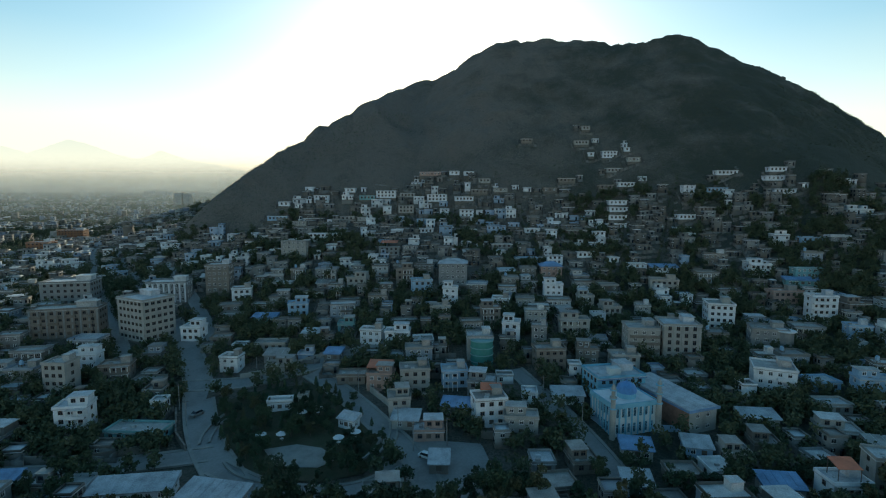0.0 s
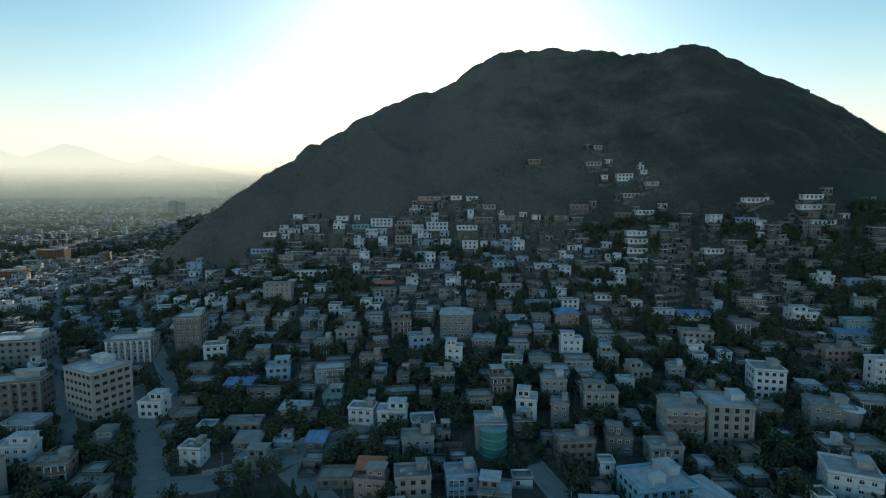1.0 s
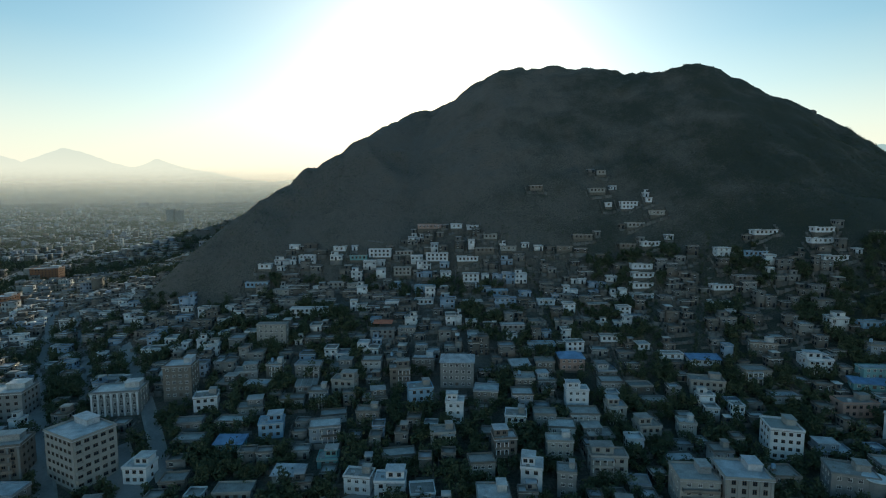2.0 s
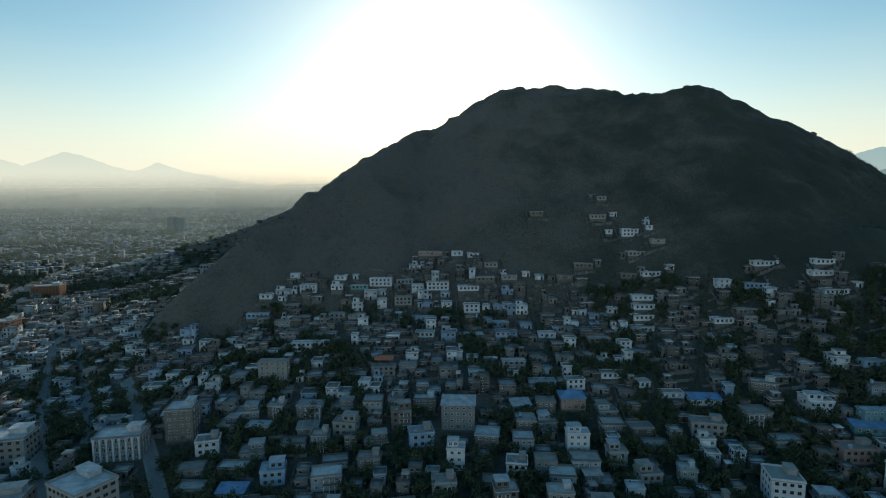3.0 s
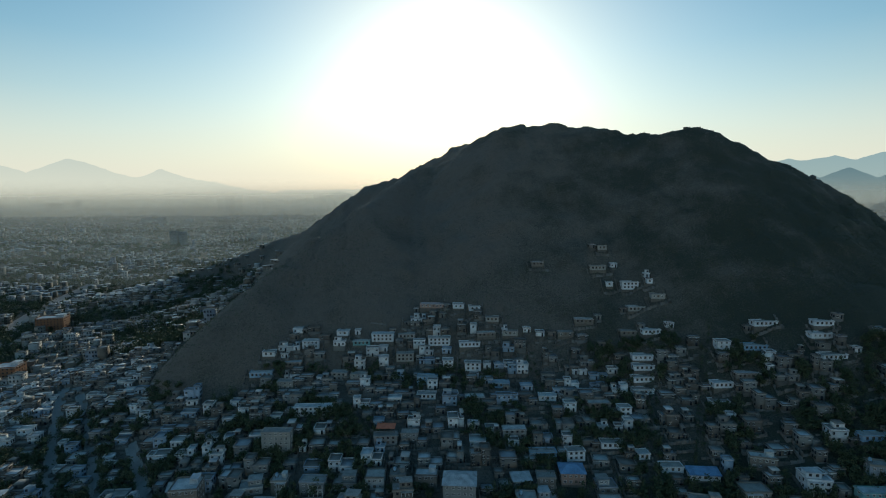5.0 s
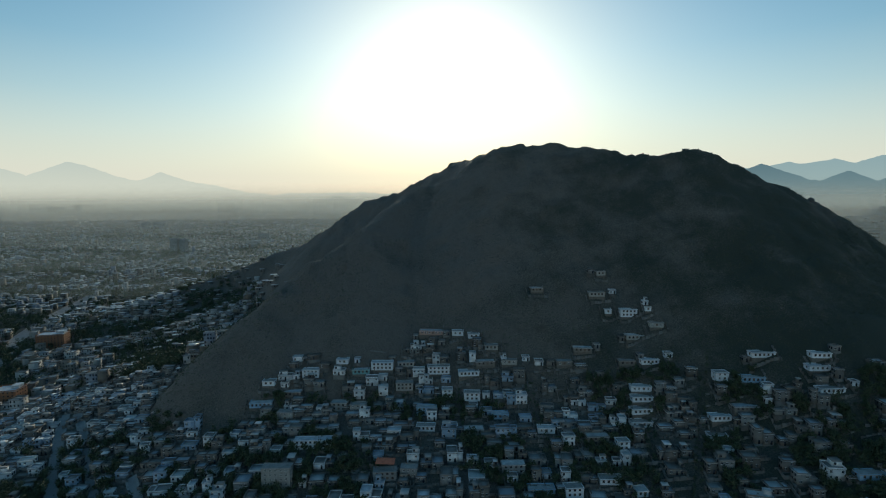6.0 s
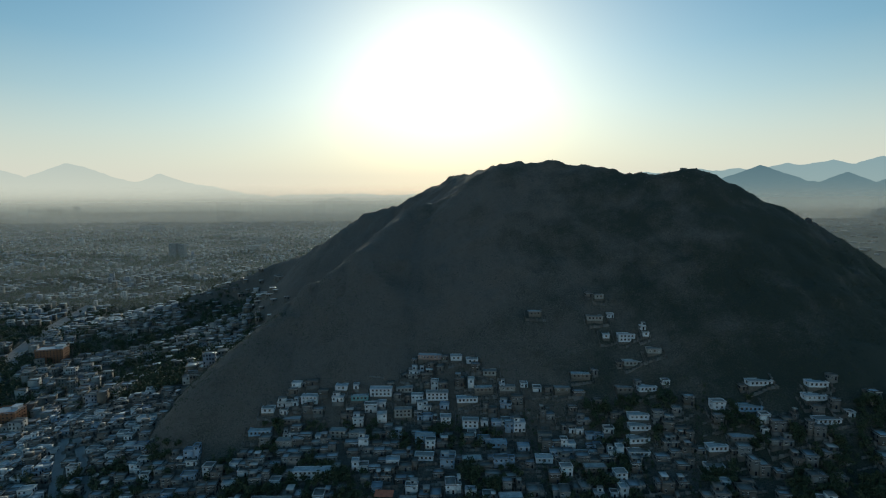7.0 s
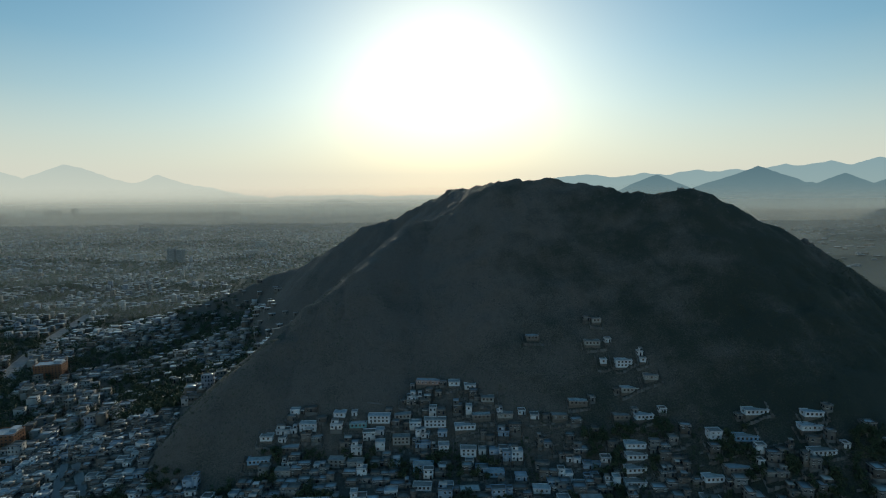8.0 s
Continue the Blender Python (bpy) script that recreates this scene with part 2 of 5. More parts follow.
FAR_ROOF = material("mud_and_concrete_roof", [(0.235, 0.218, 0.197), (0.337, 0.323, 0.303), (0.493, 0.486, 0.472), (0.344, 0.364, 0.392), (0.208, 0.188, 0.167), (0.595, 0.602, 0.616)], 0.48, 0.3, 0.25, 0.2, "island")
CITY_WALL = material("city_plaster", [(0.15, 0.13, 0.11), (0.22, 0.2, 0.17), (0.32, 0.3, 0.27), (0.18, 0.15, 0.12), (0.42, 0.41, 0.39), (0.25, 0.27, 0.31)], 0.9, 0.4, 0.25, 0.2, "island")
CITY_ROOF = material("city_roof", [(0.16, 0.15, 0.135), (0.23, 0.215, 0.2), (0.36, 0.35, 0.34), (0.22, 0.25, 0.28), (0.13, 0.118, 0.105), (0.5, 0.51, 0.52)], 0.38, 0.3, 0.25, 0.2, "island")
CITY_TIN = material("bare_tin_roof", [(0.45, 0.45, 0.44), (0.6, 0.6, 0.59), (0.5, 0.52, 0.54)], 0.36, 0.3, 0.3, 0.1, "island", metal=0.55)
BARK = material("grey_brown_bark", [(0.07, 0.055, 0.04), (0.11, 0.09, 0.07)], 0.95, 1.5, 0.25, 0.4)
LEAVES = material("dusty_green_leaves", [(0.026, 0.05, 0.026), (0.038, 0.068, 0.034), (0.05, 0.078, 0.04), (0.032, 0.055, 0.034), (0.07, 0.072, 0.034)], 0.8, 0.4, 0.3, 0, "object")
FAR_LEAVES = material("distant_green_leaves", [(0.0364, 0.0546, 0.026), (0.052, 0.0754, 0.0351), (0.0676, 0.0806, 0.0416)], 0.8, 0.4, 0.3, 0)
ROCK = material("dark_hill_rock", [(0.079, 0.0718, 0.0641), (0.131, 0.12, 0.108)], 0.95, 0.4, 0.3, 0.6)


# ---- mesh helpers ----
def box_data(boxes):
    """Vertices and faces of many boxes (x0, y0, z0, x1, y1, z1)."""
    v, f = [], []
    for x0, y0, z0, x1, y1, z1 in boxes:
        n = len(v)
        v += [(x0, y0, z0), (x1, y0, z0), (x1, y1, z0), (x0, y1, z0), (x0, y0, z1), (x1, y0, z1), (x1, y1, z1), (x0, y1, z1)]
        f += [(n, n + 3, n + 2, n + 1), (n + 4, n + 5, n + 6, n + 7), (n, n + 1, n + 5, n + 4), (n + 1, n + 2, n + 6, n + 5), (n + 2, n + 3, n + 7, n + 6), (n + 3, n, n + 4, n + 7)]
    return v, f


def mesh_from(name, v, f, mats, index=None):
    me = bpy.data.meshes.new(name)
    me.from_pydata(v, [], f)
    for m in mats:
        me.materials.append(m)
    if index is not None:
        me.polygons.foreach_set("material_index", index)
    me.update()
    return me


def graded(stops):
    """Coordinates from a list of (start, step) with a last end."""
    out = []
    for (a, s), (b, _) in zip(stops, stops[1:]):
        out += list(np.arange(a, b, s))
    return np.array(out + [stops[-1][0]])


# ---- ground ----
def make_ground():
    xs = graded([(-4900, 300), (-1600, 60), (-700, 10), (-320, 3), (400, 8), (900, 60), (1600, 300), (4900, 0)])
    ys = graded([(-900, 60), (0, 6), (250, 3), (560, 5), (740, 8), (1160, 60), (1800, 300), (4900, 0)])
    gx, gy = np.meshgrid(xs, ys)
    gz = terrain(gx, gy)
    v = np.stack([gx.ravel(), gy.ravel(), gz.ravel()], 1).tolist()
    w = len(xs)
    f = [(j * w + i, j * w + i + 1, (j + 1) * w + i + 1, (j + 1) * w + i) for j in range(len(ys) - 1) for i in range(w - 1)]
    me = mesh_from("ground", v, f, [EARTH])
    me.polygons.foreach_set("use_smooth", [True] * len(f))
    return tagged(new("ground", me), "dry brown earth of a bare rocky hill and plain", "ground", kind="structure")


make_ground()


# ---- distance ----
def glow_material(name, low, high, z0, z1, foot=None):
    """Emission for far mountains with the haze painted in: paler towards the foot, then an optional foot colour."""
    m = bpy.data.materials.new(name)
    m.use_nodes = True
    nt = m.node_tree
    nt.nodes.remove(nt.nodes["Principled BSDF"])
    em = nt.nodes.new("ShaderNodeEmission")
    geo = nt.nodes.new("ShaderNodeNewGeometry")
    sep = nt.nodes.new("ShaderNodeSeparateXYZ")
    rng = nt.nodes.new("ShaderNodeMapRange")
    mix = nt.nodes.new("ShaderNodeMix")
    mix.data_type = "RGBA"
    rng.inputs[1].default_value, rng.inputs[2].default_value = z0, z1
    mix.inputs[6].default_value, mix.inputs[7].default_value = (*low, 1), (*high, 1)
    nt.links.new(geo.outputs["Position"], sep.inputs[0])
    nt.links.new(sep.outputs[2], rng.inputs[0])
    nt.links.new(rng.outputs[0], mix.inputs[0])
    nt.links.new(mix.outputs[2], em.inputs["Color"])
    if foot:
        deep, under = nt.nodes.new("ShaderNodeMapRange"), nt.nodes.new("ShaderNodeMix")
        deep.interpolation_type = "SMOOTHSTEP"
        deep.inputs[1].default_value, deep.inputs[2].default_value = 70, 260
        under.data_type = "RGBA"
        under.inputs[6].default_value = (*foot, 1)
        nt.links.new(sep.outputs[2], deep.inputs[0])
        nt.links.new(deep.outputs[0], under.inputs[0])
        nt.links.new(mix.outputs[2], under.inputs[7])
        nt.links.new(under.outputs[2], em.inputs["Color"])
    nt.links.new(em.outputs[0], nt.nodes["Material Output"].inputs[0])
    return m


def mountain_range(label, y, x0, x1, peaks, base, mat, seed, rough):
    """A long ridge at the distance y: peaks are (x, height, half width) cones with a broken crest."""
    xs = np.arange(x0, x1 + 1, 25.0)
    h = np.full(len(xs), float(base))
    for px, pz, half in peaks:
        u = np.clip(1 - np.abs(xs - px) / half, 0, 1)
        h = np.maximum(h, base + (pz - base) * u ** 0.9)
    h = h + rough * (vnoise(xs, 0 * xs, 260, seed) + 0.5 * vnoise(xs, 0 * xs, 90, seed + 1) + 0.3 * vnoise(xs, 0 * xs, 35, seed + 2))
    v, f = [], []
    for i, (x, z) in enumerate(zip(xs, h)):
        v += [(x, y - 120, -30), (x, y, z), (x, y + 120, -30)]
        if i:
            n = i * 3
            f += [(n - 3, n, n + 1, n - 2), (n - 2, n + 1, n + 2, n - 1)]
    return tagged(new("backdrop", mesh_from("mountain_range", v, f, [mat])), label, "mountains", kind="structure")


# self-glowing tones: the lit haze in front of each range is in these colours
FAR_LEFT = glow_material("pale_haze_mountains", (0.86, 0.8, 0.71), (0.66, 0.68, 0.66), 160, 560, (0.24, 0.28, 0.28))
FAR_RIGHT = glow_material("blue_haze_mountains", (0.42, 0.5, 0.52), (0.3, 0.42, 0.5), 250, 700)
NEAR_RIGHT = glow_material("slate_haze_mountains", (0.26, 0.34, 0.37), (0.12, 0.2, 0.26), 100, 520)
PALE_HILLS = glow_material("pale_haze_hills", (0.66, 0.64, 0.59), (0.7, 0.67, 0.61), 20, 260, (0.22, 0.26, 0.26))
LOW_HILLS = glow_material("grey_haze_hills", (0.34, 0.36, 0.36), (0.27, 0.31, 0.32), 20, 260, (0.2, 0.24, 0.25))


# ---- things: helpers ----
def thing(name, x, y, z, yaw, label, category, group=""):
    e = new(name)
    e.matrix_basis = pose(x, y, z, 0, 0, yaw)
    return tagged(e, label, category, group)


def part(name, mesh, parent, at=(0, 0, 0), yaw=0, label=""):
    o = new(name, mesh)
    o.parent = parent
    o.matrix_basis = pose(*at, 0, 0, yaw)
    return tagged(o, label)


def boxes_mesh(name, boxes, mat):
    v, f = box_data(boxes)
    return mesh_from(name, v, f, [mat])


def cylinder_data(r0, r1, z0, z1, n=12, cx=0.0, cy=0.0):
    v = [(cx + r0 * math.cos(6.2832 * i / n), cy + r0 * math.sin(6.2832 * i / n), z0) for i in range(n)]
    v += [(cx + r1 * math.cos(6.2832 * i / n), cy + r1 * math.sin(6.2832 * i / n), z1) for i in range(n)]
    f = [(i, (i + 1) % n, n + (i + 1) % n, n + i) for i in range(n)] + [tuple(range(n))[::-1], tuple(range(n, 2 * n))]
    return v, f


def lathe_data(profile, n=20):
    """A turned shape from (radius, height) pairs."""
    v, f = [], []
    for r, z in profile:
        v += [(r * math.cos(6.2832 * i / n), r * math.sin(6.2832 * i / n), z) for i in range(n)]
    for k in range(len(profile) - 1):
        f += [(k * n + i, k * n + (i + 1) % n, (k + 1) * n + (i + 1) % n, (k + 1) * n + i) for i in range(n)]
    return v, f


def join_data(*sets):
    v, f = [], []
    for a, b in sets:
        n = len(v)
        v += a
        f += [tuple(i + n for i in q) for q in b]
    return v, f


WINDOW_MESHES = {}


def window_mesh(w, h, frame_mat, glass=None, glazed=True):
    """A framed window, its foot at 0, facing -y: frame, mullion, transom and pane."""
    glass = glass or GLASS
    key = (round(w, 1), round(h, 1), frame_mat.name, glass.name, glazed)
    if key not in WINDOW_MESHES:
        w, h = key[0], key[1]
        t = 0.1
        us, zs = [-w / 2, -w / 2 + t, -0.035, 0.035, w / 2 - t, w / 2], [0, t, h * 0.68, h * 0.68 + 0.07, h - t, h]
        v, f, idx, known = [], [], [], {}

        def point(*p):
            if p not in known:
                known[p] = len(v)
                v.append(p)
            return known[p]

        for i in range(5):
            for j in range(5):
                bar = i in (0, 2, 4) or j in (0, 2, 4)
                y = 0.0 if bar else 0.08
                q = [(us[i], zs[j]), (us[i + 1], zs[j]), (us[i + 1], zs[j + 1]), (us[i], zs[j + 1])]
                if bar or glazed:
                    f.append(tuple(point(a, y, c) for a, c in q))
                    idx.append(0 if bar else 1)
                if not bar:
                    for (a, c), (p, r) in zip(q, q[1:] + q[:1]):
                        f.append((point(a, 0.0, c), point(p, 0.0, r), point(p, 0.08, r), point(a, 0.08, c)))
                        idx.append(0)
        WINDOW_MESHES[key] = mesh_from("window", v, f, [frame_mat, glass], idx)
    return WINDOW_MESHES[key]


def window(e, w, h, frame_mat, glass, at, turn, split):
    """A window under its building; where split, its pane is a piece of its own."""
    o = part("window", window_mesh(w, h, frame_mat, glass, not split), e, at, turn)
    if split:
        key = ("pane", round(w, 1), round(h, 1), (glass or GLASS).name)
        if key not in WINDOW_MESHES:
            WINDOW_MESHES[key] = boxes_mesh("pane", [(-w / 2 + 0.02, 0.06, 0.02, w / 2 - 0.02, 0.08, h - 0.02)], glass or GLASS)
        part("pane", WINDOW_MESHES[key], o)
    return o


def side_boxes(length, th, storeys, sh, count, ww, wh, sill, foot):
    """A wall along u (0 to length) and v (0 to th) with window openings, and the openings' places (u, z)."""
    out, holes = [], []
    gap = (length - count * ww) / (count + 1) if count else length
    for k in range(storeys):
        z = k * sh
        if not count:
            out.append((0, 0, z, length, th, z + sh))
            continue
        out += [(0, 0, z, length, th, z + sill), (0, 0, z + sill + wh, length, th, z + sh)]
        for i in range(count + 1):
            u = i * (gap + ww)
            out.append((u, 0, z + sill, u + gap, th, z + sill + wh))
        holes += [(gap + i * (gap + ww) + ww / 2, z + sill) for i in range(count)]
    return out, holes


def house(x, y, w, d, storeys, yaw=0.0, wall=None, label="", front=None, side=None, sh=2.5, ww=1.2, wh=1.2, upper=False, veranda=False, roof=None, name="house", category="house",
          rim_height=0.65, group="", z=None, top="parapet", frame_mat=None, foot=4.0, stairhead=True, door=True, glass=None, roof_label=""):
    """A flat-roofed building; (x, y) is the middle of its front foot; it faces -y before its turn."""
    wall, roof, frame_mat = wall or ANY_WALL, roof or ROOF, frame_mat or TRIM
    z = ground_z(x, y + min(d * 0.3, 3)) if z is None else z
    e = thing(name, x, y, z, yaw, label, category, group)
    th, hh = 0.3, storeys * sh
    front = max(1, int(w / 2.35)) if front is None else front
    side = max(1, int(d / 3.4)) if side is None else side
    body, wins = [], []
    f, holes = side_boxes(w, th, storeys, sh, front, ww, wh, 0.95, foot)
    body += [(a - w / 2, b, c, p - w / 2, q, r) for a, b, c, p, q, r in f]
    wins += [((u - w / 2, 0.05, zz), 0) for u, zz in holes]
    f, holes = side_boxes(d - 2 * th, th, storeys, sh, side, ww, wh, 0.95, foot)
    for sx in (-1, 1):
        for a, b, c, p, q, r in f:
            x0, x1 = (w / 2 - q, w / 2 - b) if sx > 0 else (-w / 2 + b, -w / 2 + q)
            body.append((x0, a + th, c, x1, p + th, r))
        if sx * x < 0 or yaw > 30:
            wins += [((sx * (w / 2 - 0.05), u + th, zz), 90 * sx) for u, zz in holes]
    f, holes = side_boxes(w, th, storeys, sh, 0, ww, wh, 0.95, foot)
    body += [(a - w / 2, d - q, c, p - w / 2, d - b, r) for a, b, c, p, q, r in f]
    part("wall", boxes_mesh("house_wall", body, wall), e)
    part("plinth", boxes_mesh("plinth", [(-w / 2 - 0.04, -0.04, -foot, w / 2 + 0.04, d, -0.003)], FOOTING), e)
    win = window_mesh(ww, wh, frame_mat, glass)
    skip = front // 2 if door else -1
    for i, (at, turn) in enumerate(wins):
        if i == skip:
            part("door", boxes_mesh("door", [(-0.55, 0, -0.9, 0.55, 0.1, wh), (-0.65, -0.03, -0.93, -0.55, 0.12, wh), (0.55, -0.03, -0.93, 0.65, 0.12, wh)], DARK_TRIM), e, at, turn)
        else:
            window(e, ww, wh, frame_mat, glass, at, turn, name != "house")
    slab = [(-w / 2 - 0.25, -0.25, hh, w / 2 + 0.25, d + 0.25, hh + 0.22)]
    if stairhead:
        slab += [(w * 0.12, d * 0.45, hh + 0.22, w * 0.42, d * 0.9, hh + 2.3), (w * 0.10, d * 0.42, hh + 2.3, w * 0.44, d * 0.93, hh + 2.45)]
    if upper:
        u0, u1, v0, v1 = (-w * 0.46, w * 0.14, d * 0.3, d * 0.96) if x > 0 else (-w * 0.14, w * 0.46, d * 0.3, d * 0.96)
        h0 = hh + 0.22
        part("upper_room", boxes_mesh("upper_room", [(u0, v0, h0, u1, v1, h0 + 2.45)], wall), e)
        slab += [(u0 - 0.3, v0 - 0.45, h0 + 2.45, u1 + 0.3, v1 + 0.3, h0 + 2.63)]
        for u in (u0 + (u1 - u0) * 0.27, u0 + (u1 - u0) * 0.73):
            part("window", win, e, (u, v0 - 0.09, h0 + 0.85))
    if name == "house" and top == "parapet" and foot > 4.6:
        for i in range(2):
            u, vv, k = -w * 0.38 + ((x * 13 + i * 5.3) % 1) * w * 0.3, d * (0.15 + 0.3 * i), 0.35 + ((y * 7 + i) % 1) * 0.5
            part("roof_box", boxes_mesh("roof_box", [(u, vv, hh + 0.22, u + k * 1.5, vv + k, hh + 0.25 + k * 0.8)], ROOF), e)
    if veranda:
        a, b = (-w * 0.48, w * 0.1) if x > 0 else (-w * 0.1, w * 0.48)
        for k in range(1, storeys + 1):
            part("veranda_slab", boxes_mesh("veranda_slab", [(a, -1.5, k * sh - 0.14, b, -0.003, k * sh + 0.03)], roof), e)
            if k < storeys:
                part("railing", boxes_mesh("railing", [(a, -1.5, k * sh + 0.033, b, -1.42, k * sh + 0.85)], wall), e)
        for i in range(4):
            u = a + 0.15 + (b - a - 0.3) * i / 3
            part("column", boxes_mesh("column", [(u - 0.11, -1.48, -foot, u + 0.11, -1.26, storeys * sh - 0.14)], TRIM), e)
    part("roof", boxes_mesh("roof", slab, roof), e, label=roof_label)
    if top == "parapet":
        h1 = hh + 0.22
        rim = [(-w / 2 - 0.2, -0.2, h1, w / 2 + 0.2, 0.02, h1 + rim_height), (-w / 2 - 0.2, d - 0.02, h1, w / 2 + 0.2, d + 0.2, h1 + rim_height),
               (-w / 2 - 0.2, 0.02, h1, -w / 2 + 0.02, d - 0.02, h1 + rim_height), (w / 2 - 0.02, 0.02, h1, w / 2 + 0.2, d - 0.02, h1 + rim_height)]
        part("parapet", boxes_mesh("parapet", rim, wall), e)
    elif top in ("hip", "shed"):
        h1 = hh + 0.23
        o = 0.5
        if top == "hip":
            v = [(-w / 2 - o, -o, h1), (w / 2 + o, -o, h1), (w / 2 + o, d + o, h1), (-w / 2 - o, d + o, h1), (-w * 0.2, d / 2, h1 + 1.9), (w * 0.2, d / 2, h1 + 1.9)]
            q = [(0, 1, 5, 4), (1, 2, 5), (2, 3, 4, 5), (3, 0, 4), (3, 2, 1, 0)]
        else:
            v = [(-w / 2 - o, -o, h1), (w / 2 + o, -o, h1), (w / 2 + o, d + o, h1), (-w / 2 - o, d + o, h1), (-w / 2 - o, -o, h1 + 0.12), (w / 2 + o, -o, h1 + 0.12), (w / 2 + o, d + o, h1 + 1.1), (-w / 2 - o, d + o, h1 + 1.1)]
            q = [(3, 2, 1, 0), (4, 5, 6, 7), (0, 1, 5, 4), (1, 2, 6, 5), (2, 3, 7, 6), (3, 0, 4, 7)]
        sheet = part("roof_sheet", mesh_from("roof_sheet", v, q, [roof]), e)
        if top == "shed":
            run, lift, count = d + 2 * o, 0.98, max(3, int(w / 1.6))
            for i in range(count + 1):
                u = -w / 2 - o + 0.06 + (w + 2 * o - 0.12) * i / count
                rib = [(u - 0.05, -o, h1 + 0.12), (u + 0.05, -o, h1 + 0.12), (u + 0.05, d + o, h1 + 1.1), (u - 0.05, d + o, h1 + 1.1), (u - 0.05, -o, h1 + 0.2), (u + 0.05, -o, h1 + 0.2), (u + 0.05, d + o, h1 + 1.18), (u - 0.05, d + o, h1 + 1.18)]
                part("rib", mesh_from("roof_rib", rib, q, [roof]), sheet)
    return e


KIND = {"w": "white-plastered", "c": "cream-plastered", "b": "pale blue painted", "t": "brown mud-brick", "g": "bare grey concrete", "q": "turquoise painted", "p": "faded pink plastered", "o": "orange painted"}
STOREY = {1: "one-storey", 2: "two-storey", 3: "three-storey", 4: "four-storey", 5: "five-storey"}
TAKEN = []  # (x, y, radius) of ground already used
YARDS = []  # (x, y, width) of hillside houses that stand on a walled terrace

# ---- roads, alleys and squares ----
def ribbon(points, width, lift):
    """Vertices and faces of a strip laid over the ground along a line."""
    pts = []
    for (ax, ay), (bx, by) in zip(points, points[1:]):
        n = max(2, int(math.hypot(bx - ax, by - ay) / 2.5))
        pts += [(ax + (bx - ax) * i / n, ay + (by - ay) * i / n) for i in range(n)]
    p = np.array(pts + [points[-1]], float)
    for k in range(6):
        p[1:-1] = (p[:-2] + 2 * p[1:-1] + p[2:]) / 4
    d = np.gradient(p, axis=0)
    d /= np.linalg.norm(d, axis=1)[:, None] + 1e-9
    nrm = np.stack([-d[:, 1], d[:, 0]], 1)
    v, f = [], []
    cols = 5
    for i in range(len(p)):
        for c in range(cols):
            q = p[i] + nrm[i] * width * (c / (cols - 1) - 0.5)
            v.append((q[0], q[1], ground_z(q[0], q[1]) + lift))
    for i in range(len(p) - 1):
        f += [(i * cols + c, i * cols + c + 1, (i + 1) * cols + c + 1, (i + 1) * cols + c) for c in range(cols - 1)]
    for q in p:
        TAKEN.append((q[0], q[1], width / 2 + 0.3))
    return v, f, p, nrm


def road(points, width, label, mat=ASPHALT, name="road", kerb=True, lift=0.3):
    v, f, p, nrm = ribbon(points, width, lift)
    me = mesh_from(name, v, f, [mat])
    ob = tagged(new(name, me), label, name, kind="structure")
    if kerb:
        for sgn in (-1, 1):
            kv, kf = [], []
            for i in range(len(p)):
                a, b = p[i] + sgn * nrm[i] * width / 2, p[i] + sgn * nrm[i] * (width / 2 + 0.9)
                za, zb = ground_z(*a) + lift + 0.18, ground_z(*b) + lift + 0.18
                kv += [(a[0], a[1], za - 0.5), (a[0], a[1], za), (b[0], b[1], zb), (b[0], b[1], zb - 0.8)]
                if i:
                    n = 4 * i
                    kf += [(n - 4, n, n + 1, n - 3), (n - 3, n + 1, n + 2, n - 2), (n - 2, n + 2, n + 3, n - 1)]
            tagged(new("pavement", mesh_from("pavement", kv, kf, [PAVING])), "raised concrete pavement along an asphalt road", "pavement", kind="structure")
    return ob


def patch(name, corners, mat, label, lift, step=2.0, kind="structure"):
    """A piece of ground inside a polygon, laid over the terrain."""
    c = np.array(corners, float)
    x0, y0 = c.min(0)
    x1, y1 = c.max(0)
    cx, cy = c.mean(0)
    rings, n = 8, 48
    v, f = [(cx, cy, ground_z(cx, cy) + lift)], []
    seg = np.linspace(0, len(c), n, endpoint=False)
    edge = [c[int(t) % len(c)] * (1 - t % 1) + c[(int(t) + 1) % len(c)] * (t % 1) for t in seg]
    for r in range(1, rings + 1):
        for q in edge:
            x, y = cx + (q[0] - cx) * r / rings, cy + (q[1] - cy) * r / rings
            v.append((x, y, ground_z(x, y) + lift))
    f += [(0, 1 + i, 1 + (i + 1) % n) for i in range(n)]
    for r in range(rings - 1):
        f += [(1 + r * n + i, 1 + (r + 1) * n + i, 1 + (r + 1) * n + (i + 1) % n, 1 + r * n + (i + 1) % n) for i in range(n)]
    return tagged(new(name, mesh_from(name, v, f, [mat])), label, name, kind=kind)


